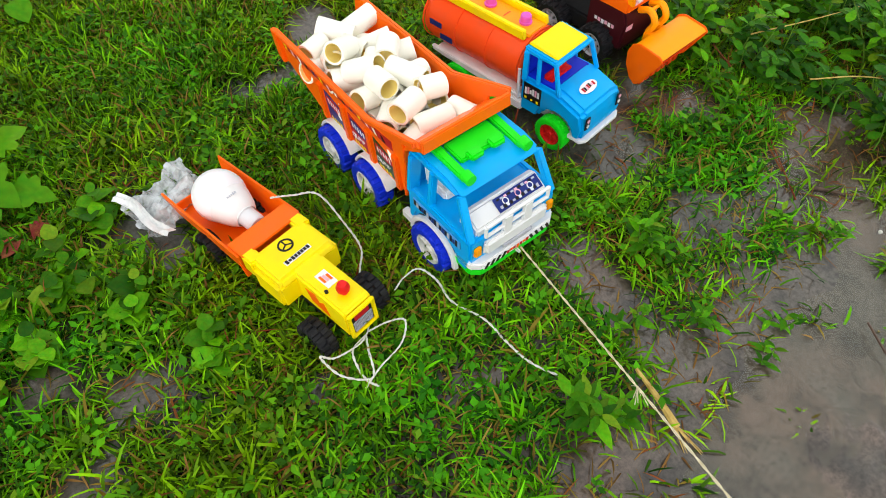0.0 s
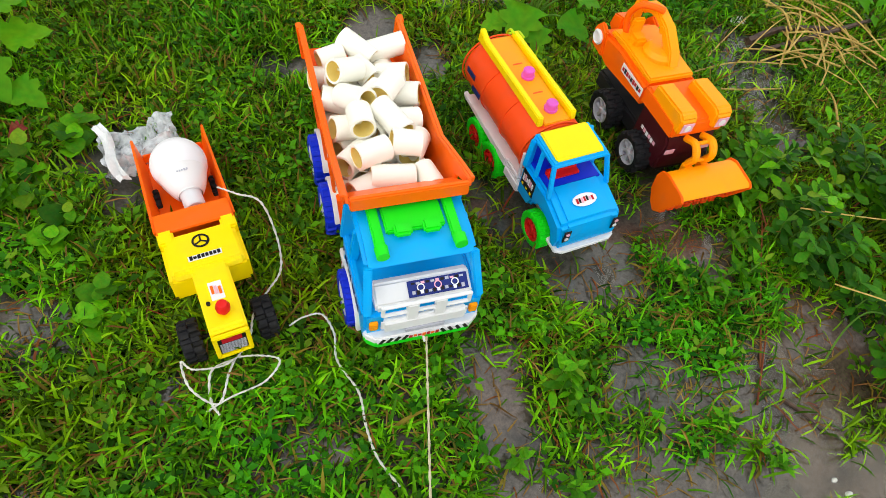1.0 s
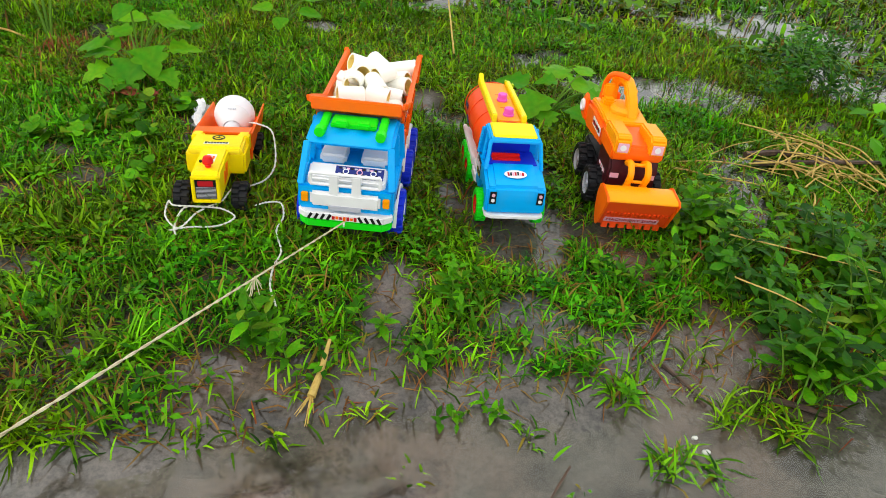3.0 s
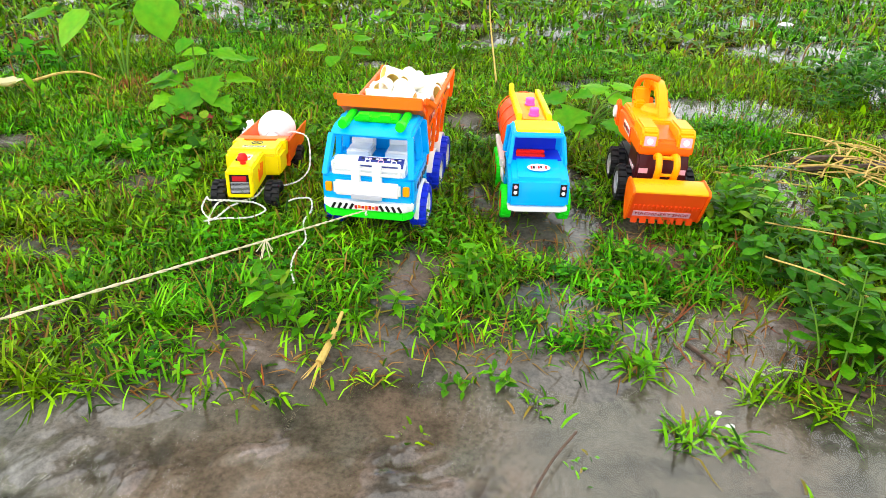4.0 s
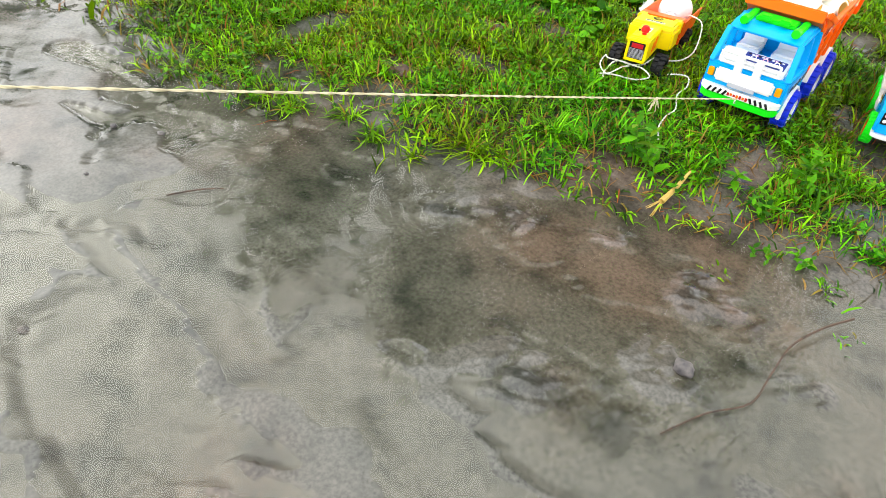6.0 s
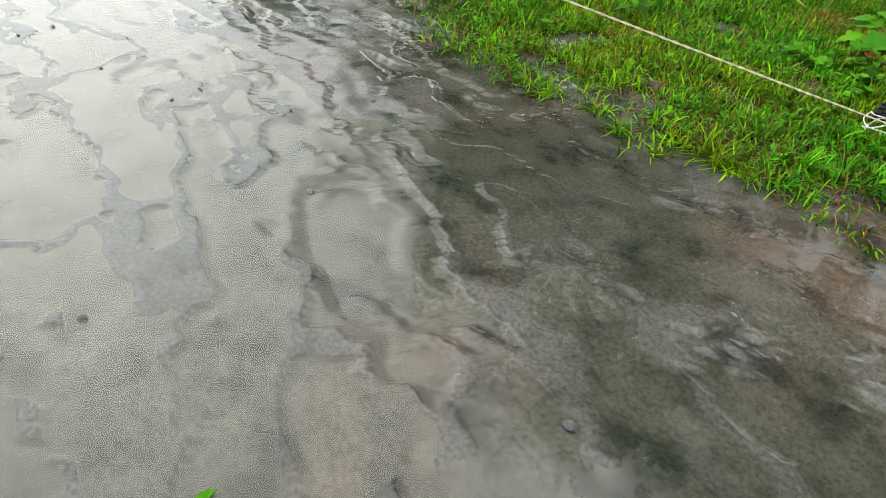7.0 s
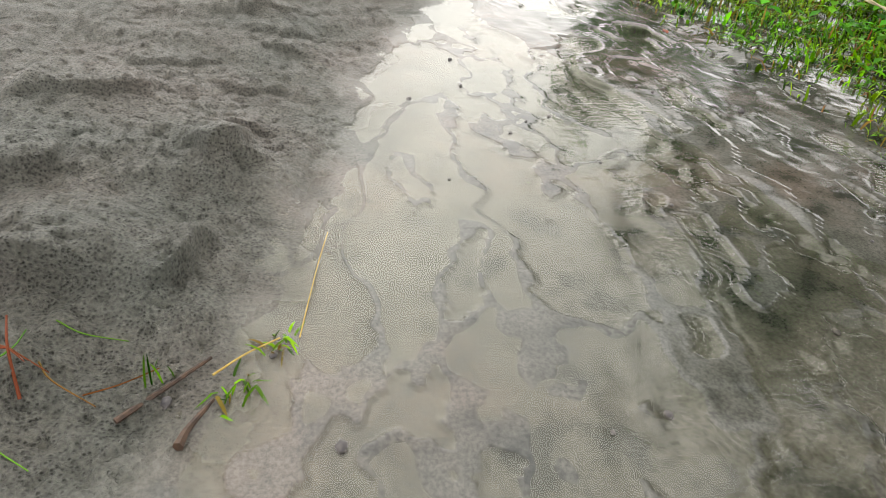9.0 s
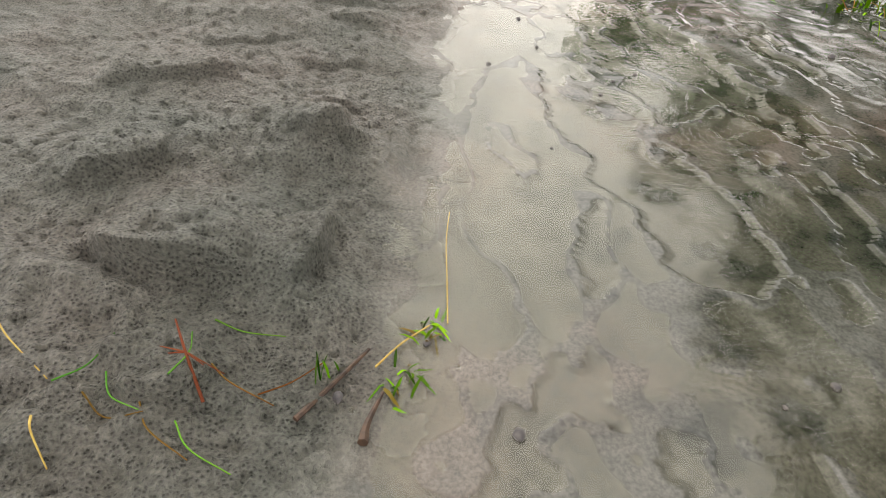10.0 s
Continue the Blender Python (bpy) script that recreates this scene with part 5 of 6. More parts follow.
def build_film():
    """A crumpled clear packet lying behind the bin."""
    rnd = random.Random(4)
    bm = bmesh.new()
    bmesh.ops.create_grid(bm, x_segments=22, y_segments=22, size=0.5)
    for v in bm.verts:
        x, y = v.co.x, v.co.y
        z = 0.013 * noise.fractal(Vector((x * 3.2, y * 3.2, 1.3)), 0.8, 2.0, 4) + 0.012 * abs(noise.noise(Vector((x * 7, y * 7, 5.0))))
        v.co = (x * 0.086 + 0.006 * noise.noise(Vector((x * 5, y * 5, 9))), y * 0.060 + 0.008 * noise.noise(Vector((x * 4, y * 6, 3))), z + 0.03)
    bmesh.ops.solidify(bm, geom=bm.faces[:], thickness=0.0006)
    f = link_bm("plastic_packet", bm, FILM)
    f.matrix_basis = pose(-0.064, 0.262, -0.008, 4, -8, 12)
    bm = bmesh.new()
    bmesh.ops.create_grid(bm, x_segments=6, y_segments=14, size=0.5)
    for v in bm.verts:
        x, y = v.co.x, v.co.y
        v.co = (x * 0.012 + 0.004 * math.sin(y * 6), y * 0.085, 0.042 + 0.010 * noise.noise(Vector((x * 2, y * 5, 4))))
    bmesh.ops.solidify(bm, geom=bm.faces[:], thickness=0.0006)
    part("folded_edge", moved(bm, pose(-0.032, 0, 0, 0, 0, 8)), PALE_STONE, f, "whitish folded edge")
    return tagged(f, "crumpled clear plastic packet lying on grass behind the tractor bin", "packet")


build_film()

# ---- loose thread of the tractor ----


def on_ground(x, y, up=0.0):
    return Vector((x, y, float(ground_height(x, y)) + up))


def thread(points, r=0.0009):
    return twisted(smooth_path(points, 14), r * 0.75, 0.9)


th = link_bm("tractor_thread", thread([(0.012, 0.150, 0.070), (0.030, 0.132, 0.078), (0.052, 0.120, 0.074), (0.062, 0.092, 0.045), (0.060, 0.060, 0.038), (0.045, 0.040, 0.036), (0.030, 0.015, 0.045), (0.022, -0.010, 0.040), (0.010, -0.026, 0.040)]), THREAD)
tagged(th, "thin white thread tied round the yellow tractor and trailing over grass", "thread")
part("loop", thread([(0.010, -0.026, 0.040), (-0.005, -0.034, 0.044), (-0.030, -0.030, 0.040), (-0.040, -0.020, 0.038), (-0.034, -0.046, 0.034), (-0.012, -0.064, 0.032), (0.000, -0.040, 0.038), (0.006, -0.028, 0.038)]), THREAD, th)
part("loop", thread([(0.010, -0.026, 0.040), (0.030, -0.030, 0.042), (0.046, -0.036, 0.036), (0.030, -0.052, 0.032), (0.000, -0.060, 0.032), (-0.022, -0.068, 0.030)]), THREAD, th)
part("loop", thread([(0.008, -0.027, 0.040), (-0.014, -0.036, 0.042), (-0.018, -0.060, 0.032), (-0.012, -0.074, 0.030)]), THREAD, th)
part("trailing_end", thread([(0.060, 0.000, 0.032), (0.074, 0.004, 0.036), (0.092, 0.002, 0.038), (0.100, -0.018, 0.032), (0.098, -0.044, 0.028), (0.112, -0.078, 0.024), (0.112, -0.110, 0.026), (0.116, -0.140, 0.024), (0.130, -0.170, 0.022)]), THREAD, th)

# ---- plants ----
rng = np.random.default_rng(7)


def scatter(n, x0, x1, y0, y1, thin=None):
    x, y = rng.uniform(x0, x1, n), rng.uniform(y0, y1, n)
    keep = rng.random(n) < cover(x, y)
    if thin is not None:
        keep &= thin(x, y)
    return x[keep], y[keep]


def blades(x, y, length, width, lean):
    """Curved blades of three segments, one island each."""
    n = len(x)
    z = ground_height(x, y) - 0.001
    a = rng.uniform(0, 2 * np.pi, n)
    L = length * rng.uniform(0.45, 1.25, n)
    W = width * rng.uniform(0.6, 1.4, n)
    bend = lean * rng.uniform(0.3, 1.5, n)
    dx, dy = np.cos(a), np.sin(a)
    px, py = -dy, dx
    v = np.zeros((n, 7, 3))
    for k, (f, wf) in enumerate(((0, 0.7), (0.42, 1.0), (0.78, 0.75), (1.0, 0))):
        out = L * (f * np.sin(bend * 0.45) + f * f * np.sin(bend) * 0.55)
        up = L * f * np.cos(np.minimum(bend * (0.35 + 0.75 * f), 1.5))
        cx, cy, cz = x + dx * out, y + dy * out, z + up
        if k == 3:
            v[:, 6] = np.stack([cx, cy, cz], 1)
        else:
            v[:, 2 * k] = np.stack([cx - px * W * wf / 2, cy - py * W * wf / 2, cz], 1)
            v[:, 2 * k + 1] = np.stack([cx + px * W * wf / 2, cy + py * W * wf / 2, cz], 1)
    base = np.arange(n)[:, None] * 7
    t = np.array([[0, 1, 3], [0, 3, 2], [2, 3, 5], [2, 5, 4], [4, 5, 6]])
    return v.reshape(-1, 3), (base[:, None, :] + t[None]).reshape(-1, 3)


def leaflets(x, y, size, high):
    """Small pointed leaves in sprigs near the ground."""
    n = len(x)
    z = ground_height(x, y)
    k = 6
    a = (rng.uniform(0, 2 * np.pi, n)[:, None] + np.arange(k)[None] * 2.4 + rng.uniform(-0.4, 0.4, (n, k))).ravel()
    h = (high * rng.uniform(0.2, 1.0, n)[:, None] * np.linspace(0.45, 1.0, k)[None]).ravel()
    X, Y, Z = np.repeat(x, k), np.repeat(y, k), np.repeat(z, k) + h
    S = size * rng.uniform(0.6, 1.4, n * k)
    lift = rng.uniform(-0.35, 0.6, n * k)
    dx, dy = np.cos(a), np.sin(a)
    X, Y = X + dx * S * 0.15, Y + dy * S * 0.15
    v = np.zeros((n * k, 6, 3))
    for i, (f, s, dip) in enumerate(((0, 0, 0), (0.45, -0.30, 0.06), (0.45, 0, -0.02), (0.45, 0.30, 0.06), (0.8, 0, -0.02), (1.0, 0, -0.08))):
        v[:, i] = np.stack([X + S * (f * dx - s * dy), Y + S * (f * dy + s * dx), Z + S * (f * lift + dip)], 1)
    base = np.arange(n * k)[:, None] * 6
    t = np.array([[0, 1, 2], [0, 2, 3], [1, 5, 2], [3, 2, 5]])
    return v.reshape(-1, 3), (base[:, None, :] + t[None]).reshape(-1, 3)


def lawn(name, pieces, material, label):
    vs, ts, off = [], [], 0
    for v, t in pieces:
        vs.append(v)
        ts.append(t + off)
        off += len(v)
    ob = raw_mesh(name, np.concatenate(vs), np.concatenate(ts), material)
    return tagged(ob, label, "grass", kind="stuff")


near = (-0.95, 1.35, -0.52, 1.15)


def fading(x, y):
    """Thin the close-set blades towards the edge of their area."""
    d = np.maximum(np.abs(x - 0.2) / 1.15, (y - 0.1) / 1.05)
    return rng.random(len(x)) < 1 - step(0.62, 1.0, d)


def farther(x, y):
    d = np.maximum(np.abs(x - 0.2) / 1.15, (y - 0.1) / 1.05)
    return rng.random(len(x)) < step(0.55, 0.95, d) * np.clip(1.25 - np.hypot(x, y - 0.5) / 7.5, 0, 1)


def midway(x, y):
    """The middle ring of lawn, thinning outwards."""
    return farther(x, y) & (rng.random(len(x)) < (1 - step(1.8, 4.2, np.abs(x - 0.2))) * (1 - step(2.2, 4.6, y)))


tufts = rng.uniform((-0.75, -0.45), (1.15, 0.95), (900, 2))
tx = np.repeat(tufts[:, 0], 26) + rng.normal(0, 0.009, 900 * 26)
ty = np.repeat(tufts[:, 1], 26) + rng.normal(0, 0.009, 900 * 26)
ok = rng.random(len(tx)) < cover(tx, ty)
lawn("grass", [blades(*scatter(340000, *near, fading), 0.026, 0.0020, 1.1), blades(tx[ok], ty[ok], 0.036, 0.0028, 0.9),
               blades(*scatter(290000, -4.0, 4.4, -0.9, 4.6, midway), 0.030, 0.0042, 1.05), blades(*scatter(100000, -8, 8, -1.4, 8.5, farther), 0.040, 0.010, 1.0)], GRASS, "short wet green lawn grass with yellowing blades")
lawn("ground_weeds", [leaflets(*scatter(15000, *near, fading), 0.0100, 0.022), leaflets(*scatter(5500, -2.6, 2.6, -0.7, 3.2, farther), 0.012, 0.025), leaflets(*scatter(7000, -8, 8, -1.4, 8.5, farther), 0.04, 0.06)], WEED, "low leafy weeds among the grass")
lawn("dry_grass", [blades(*scatter(22000, *near, fading), 0.036, 0.0018, 1.5), blades(*scatter(6000, -2.6, 2.6, -0.7, 3.2, farther), 0.06, 0.0035, 1.4)], DRY, "dead straw-coloured grass lying in the lawn")

shared_leaves = {}


def leaf_bm(kind):
    """A leaf of unit length along y with a folded midrib; broad ones are lobed."""
    bm = bmesh.new()
    if kind == "lance":
        rows = [(0, 0.02), (0.15, 0.13), (0.35, 0.2), (0.6, 0.17), (0.82, 0.09), (1, 0.0)]
    elif kind == "oval":
        rows = [(0, 0.02), (0.2, 0.09), (0.45, 0.18), (0.7, 0.24), (0.88, 0.17), (1, 0.0)]
    elif kind == "round":
        rows = [(0, 0.10), (0.12, 0.34), (0.35, 0.46), (0.6, 0.42), (0.82, 0.24), (1, 0.0)]
    else:
        rows = [(0, 0.05), (0.06, 0.30), (0.16, 0.52), (0.24, 0.40), (0.30, 0.34), (0.42, 0.50), (0.54, 0.42), (0.58, 0.24), (0.70, 0.26), (0.86, 0.14), (1, 0.0)]
    prev = None
    for f, wd in rows:
        z = 0.10 * f - 0.22 * f * f
        row = [bm.verts.new((-wd, f - 0.05 * wd, z + 0.16 * wd)), bm.verts.new((-wd * 0.5, f, z + 0.11 * wd)), bm.verts.new((0, f, z)), bm.verts.new((wd * 0.5, f, z + 0.11 * wd)), bm.verts.new((wd, f - 0.05 * wd, z + 0.16 * wd))]
        if prev:
            for k in range(4):
                bm.faces.new((prev[k], prev[k + 1], row[k + 1], row[k]))
        prev = row
    return bm


def leaf_on(plant, kind, material, m):
    key = (kind, material.name)
    if key not in shared_leaves:
        o = part("leaf", leaf_bm(kind), material, plant)
        shared_leaves[key] = o
    else:
        o = new("leaf", shared_leaves[key].data)
        o.parent = plant
    o.matrix_basis = m
    return o


def weed(x, y, height, spread_by, stems, leaf, material, label, seed, kind="lance", name="weed_plant", category="plant", lean=0.5):
    rnd = random.Random(seed)
    p = empty(name, Matrix.Translation(on_ground(x, y)), label, category)
    bars = []
    for s in range(stems):
        a = rnd.uniform(0, 2 * math.pi)
        h = height * rnd.uniform(0.55, 1.1)
        reach = h * lean * rnd.uniform(0.2, 1.2)
        bx, by = spread_by * rnd.uniform(-1, 1), spread_by * rnd.uniform(-1, 1)
        path = [Vector((bx + math.cos(a) * reach * f ** 1.6, by + math.sin(a) * reach * f ** 1.6, -0.004 + h * f)) for f in (0, 0.25, 0.5, 0.75, 1)]
        bars.append(tube(path, 0.0013, 5, (1, 0.5)))
        n = max(3, int(h / (leaf * 0.34)))
        for k in range(n):
            f = 0.2 + 0.8 * (k + 1) / n
            q = path[0].lerp(path[-1], f) if f >= 1 else path[int(f * 4)].lerp(path[min(4, int(f * 4) + 1)], f * 4 - int(f * 4))
            for side in (0, 180):
                if rnd.random() < 0.12:
                    continue
                size = leaf * rnd.uniform(0.6, 1.15) * (1.05 - 0.35 * f)
                leaf_on(p, kind, material, Matrix.Translation(q) @ pose(0, 0, 0, rnd.uniform(-5, 45), rnd.uniform(-20, 20), k * 90 + side + rnd.uniform(-25, 25)) @ Matrix.Diagonal((size, size, size, 1)))
    part("stem", joined(*bars), STEM, p)
    return p


def broad_plant(x, y, label, leaves, stem_r=0.0022):
    """A young broad-leaved plant; leaves: (dx, dy, z, size, yaw, tilt, kind) at the end of its stalk."""
    p = empty("broad_leaf_plant", Matrix.Translation(on_ground(x, y)), label, "plant")
    for dx, dy, z, size, yaw, tilt, kind in leaves:
        part("stalk", tube(smooth_path([(0, 0, -0.004), (dx * 0.25, dy * 0.25, z * 0.55), (dx * 0.7, dy * 0.7, z * 0.92), (dx, dy, z)], 4), stem_r, 6, (1, 0.55)), STEM, p)
        # each leaf turns its face towards the open side, where the light is
        leaf_on(p, kind, BROAD, Matrix.Translation((dx, dy, z)) @ Matrix.Rotation(radians(11), 4, "X") @ pose(0, 0, 0, tilt, 0, yaw) @ Matrix.Diagonal((size * 0.95, size, size, 1)))
    return p


broad_plant(-0.248, 0.385, "young broad-leaved plant with bright lobed leaves in the grass", [(-0.060, 0.000, 0.060, 0.060, 80, -12, "lobed"), (0.020, -0.010, 0.070, 0.065, -150, -18, "lobed"), (-0.045, -0.020, 0.035, 0.055, 140, -10, "lobed"), (-0.035, 0.010, 0.055, 0.070, 100, -8, "lobed"), (0.000, -0.020, 0.050, 0.075, 175, -20, "lobed"), (0.045, 0.020, 0.060, 0.055, -70, -5, "lobed"), (0.010, 0.030, 0.105, 0.045, 120, 10, "round"), (0.030, 0.030, 0.100, 0.060, -60, -15, "lobed"), (-0.030, 0.040, 0.070, 0.055, 70, 0, "lobed"), (0.0, 0.0, 0.135, 0.040, 160, -10, "round"), (0.05, -0.03, 0.04, 0.045, -130, -10, "lobed"), (-0.02, -0.05, 0.03, 0.045, 165, -15, "lobed"), (0.02, 0.06, 0.09, 0.05, 0, 5, "lobed"), (0.06, 0.05, 0.085, 0.045, -40, 0, "lobed")])
broad_plant(-0.496, 0.54, "tall young plant with two large pale green leaves", [(0.050, 0.080, 0.165, 0.105, -150, -32, "round"), (-0.090, 0.050, 0.135, 0.095, 150, -28, "round"), (-0.02, 0.05, 0.110, 0.040, 60, 0, "round")], 0.003)
broad_plant(-0.68, 0.60, "young plant with a flat drooping leaf beside pale blossom", [(-0.03, 0.02, 0.110, 0.085, 80, -5, "lobed"), (0.03, -0.03, 0.080, 0.050, -60, 10, "round")])
broad_plant(-0.085, 0.735, "small young plant with rounded leaves in the lawn", [(-0.030, 0.000, 0.040, 0.050, 80, 0, "round"), (0.030, -0.006, 0.042, 0.050, -80, -5, "round"), (0.0, 0.010, 0.085, 0.034, 10, 5, "round"), (0.035, 0.020, 0.06, 0.045, -50, 0, "round"), (0.0, -0.03, 0.035, 0.04, 180, -5, "round")])
broad_plant(0.470, 0.430, "broad-leaved seedling with large lobed leaves behind the tanker", [(-0.020, -0.010, 0.050, 0.070, 150, -10, "lobed"), (0.035, 0.020, 0.055, 0.075, -60, -6, "lobed"), (-0.045, 0.030, 0.050, 0.065, 70, -5, "lobed"), (0.010, 0.050, 0.060, 0.060, 0, 0, "lobed"), (0.090, 0.050, 0.050, 0.060, -80, -25, "round"), (0.030, -0.030, 0.040, 0.055, -140, -5, "lobed"), (-0.010, -0.040, 0.035, 0.045, 170, -20, "lobed"), (0.055, -0.010, 0.060, 0.045, -110, -12, "lobed"), (0.0, 0.0, 0.075, 0.040, 100, -5, "lobed"), (0.05, 0.05, 0.07, 0.045, -30, 0, "lobed"), (-0.05, -0.01, 0.03, 0.04, 110, -8, "lobed")])

GREENERY = "leafy green weed growing from wet soil beside the puddle"
rp = random.Random(77)
# the thick bush beside the loader
for k in range(46):
    bx, by = rp.uniform(0.62, 1.02), rp.uniform(-0.20, 0.13)
    if bx < 0.67 and by < -0.12:
        continue
    weed(bx, by, rp.uniform(0.05, 0.105), 0.022, 5, 0.031, BUSH if k % 3 == 0 else WEED, "dense leafy green weed clump beside the toy loader", 300 + k, "lance" if k % 4 == 1 else "oval")
# low weeds
for k, (x, y, h, lf) in enumerate([(0.53, -0.036, 0.030, 0.026), (0.50, -0.02, 0.026, 0.024), (0.57, -0.03, 0.034, 0.026), (0.60, 0.02, 0.045, 0.028), (0.62, 0.07, 0.05, 0.028), (0.306, -0.112, 0.055, 0.026), (0.325, -0.135, 0.05, 0.024), (0.297, -0.205, 0.045, 0.024), (0.232, -0.158, 0.035, 0.026), (0.126, -0.205, 0.060, 0.034), (0.150, -0.225, 0.045, 0.028), (0.323, -0.272, 0.018, 0.020), (0.353, -0.262, 0.018, 0.020), (0.49, -0.225, 0.03, 0.020), (0.46, -0.19, 0.03, 0.020)]):
    weed(x, y, h, 0.010, 3, lf, WEED, GREENERY, 500 + k, "lance")
for k, (x, y) in enumerate([(-0.20, 0.20), (-0.24, 0.16), (-0.19, 0.25), (-0.27, 0.22), (-0.15, 0.16), (-0.30, 0.15), (-0.12, 0.06), (-0.23, 0.30), (-0.14, 0.29)]):
    weed(x, y, 0.032, 0.012, 3, 0.030, WEED, "round-leaved green weed in the lawn", 600 + k, "round")
for k in range(12):
    weed(rp.uniform(0.92, 1.16), rp.uniform(0.60, 0.90), rp.uniform(0.07, 0.13), 0.02, 4, 0.030, BUSH, "dark feathery weed bush among the puddles", 700 + k, "lance")

# grass tufts standing in the wet silt and at the water's edge
def tuft(x, y, n, length, width, lean, label, material=GRASS, name="grass_tuft"):
    cx, cy = rng.normal(x, 0.008, n), rng.normal(y, 0.008, n)
    ob = raw_mesh(name, *blades(cx, cy, length, width, lean), material)
    return tagged(ob, label, "grass tuft")


for k, (x, y, n, L) in enumerate([(0.004, -0.235, 60, 0.075), (-0.02, -0.25, 45, 0.07), (-0.048, -0.345, 70, 0.085), (-0.08, -0.33, 60, 0.08), (-0.01, -0.33, 40, 0.06), (0.492, -0.221, 40, 0.05), (0.525, -0.30, 36, 0.055), (0.545, -0.29, 24, 0.05), (0.434, -0.345, 12, 0.018), (0.57, -0.30, 20, 0.045), (0.60, -0.235, 40, 0.05), (0.66, -0.245, 40, 0.06), (0.64, -0.22, 40, 0.055), (0.25, -0.27, 12, 0.03), (0.293, -0.335, 10, 0.02), (0.16, -0.31, 14, 0.035), (0.13, -0.32, 10, 0.03), (0.40, -0.285, 20, 0.035), (0.38, -0.17, 30, 0.04), (0.42, -0.20, 30, 0.04), (-0.11, -0.40, 30, 0.05), (-0.19, -0.40, 40, 0.06), (-0.33, -0.43, 40, 0.06), (-0.25, -0.39, 40, 0.05), (0.09, -0.33, 16, 0.04), (0.20, -0.19, 40, 0.06), (0.62, -0.36, 12, 0.03)]):
    tuft(x, y, int(n * 1.0), L * 0.56, 0.0026, 1.35, "green grass tuft at the edge of the puddle")
for k, (x, y) in enumerate([(-0.087, -1.557), (-0.105, -1.545), (-0.152, -1.518), (-0.16, -1.512)]):
    tuft(x, y, 10, 0.022, 0.0030, 1.4, "flattened green grass sprout on the mud bank")
tuft(-0.10, -1.616, 5, 0.045, 0.003, 0.4, "thin pale sprout on the mud bank")

# ---- straws, sticks and small finds ----


def stick(name, points, r, material, label, category, ends=(1, 0.6), seg=6):
    s = link_bm(name, tube(smooth_path(points, 6), r, seg, ends), material)
    return tagged(s, label, category)


rs = random.Random(5)
for k in range(48):
    x, y = 0.915 + rs.gauss(0, 0.055), 0.34 + rs.gauss(0, 0.055)
    a, L = rs.uniform(-0.9, 0.9) + (0.3 if k % 2 else 1.9), rs.uniform(0.05, 0.16)
    dx, dy = math.cos(a) * L / 2, math.sin(a) * L / 2
    z0, z1 = rs.uniform(0.002, 0.03), rs.uniform(0.002, 0.03)
    stick("dry_straw", [on_ground(x - dx, y - dy, z0), on_ground(x, y, 0.004 + max(z0, z1)), on_ground(x + dx, y + dy, z1)], rs.uniform(0.0008, 0.0019), STRAW, "dry pale straw stalk in a loose heap on wet soil", "straw")
stick("broken_branch", [on_ground(0.80, 0.345, 0.012), on_ground(0.87, 0.36, 0.016), on_ground(0.97, 0.35, 0.02)], 0.007, BARK, "dark wet broken branch lying in straw", "branch")
stick("broken_branch", [on_ground(0.81, 0.325, 0.008), on_ground(0.90, 0.335, 0.016), on_ground(1.05, 0.36, 0.022)], 0.0055, BARK, "dark wet broken branch lying in straw", "branch")
stick("dry_straw", [on_ground(0.655, 0.268, 0.012), on_ground(0.72, 0.25, 0.014), on_ground(0.80, 0.245, 0.01)], 0.0018, STRAW, "long dry straw stalk lying on grass", "straw")
stick("dry_straw", [on_ground(0.66, 0.292, 0.01), on_ground(0.75, 0.30, 0.014), on_ground(0.86, 0.29, 0.01)], 0.0014, STRAW, "long dry straw stalk lying on grass", "straw")
stick("dry_straw", [Vector((0.63, -0.085, 0.060)), Vector((0.69, -0.13, 0.062)), Vector((0.78, -0.21, 0.045))], 0.0010, STRAW, "long yellow straw resting on the weed clump", "straw")
stick("dry_straw", [Vector((0.66, 0.02, 0.05)), Vector((0.75, -0.02, 0.058)), Vector((0.88, -0.05, 0.05))], 0.0010, STRAW, "long yellow straw resting on the weed clump", "straw")
stick("grass_stalk", [on_ground(0.288, 0.67, 0.0), on_ground(0.275, 0.71, 0.05), on_ground(0.255, 0.80, 0.12), on_ground(0.245, 0.83, 0.20)], 0.0022, STRAW, "tall bent straw stalk standing in the lawn", "straw")
husk = stick("straw_husk", [on_ground(0.194, -0.207, 0.020), on_ground(0.192, -0.240, 0.012), on_ground(0.188, -0.268, 0.006)], 0.0036, STRAW, "torn pale plant husk with frayed end on wet silt", "husk", (0.5, 1.2), 8)
for k in range(11):
    part("fibre", tube([on_ground(0.188, -0.264, 0.007), on_ground(0.186 + rs.uniform(-0.010, 0.008), -0.292 + rs.uniform(-0.008, 0.008), 0.003)], 0.0011, 4, (1, 0.3)), STRAW, husk)
stick("twig", [on_ground(0.545, -0.175, 0.003), on_ground(0.562, -0.195, 0.003), on_ground(0.580, -0.224, 0.003)], 0.0028, BARK, "dark rotten twig lying in wet silt", "twig")
stick("twig", [on_ground(0.65, -0.205, 0.003), on_ground(0.68, -0.212, 0.004), on_ground(0.71, -0.22, 0.002)], 0.004, BARK, "dark rotten twig at the foot of the weeds", "twig")
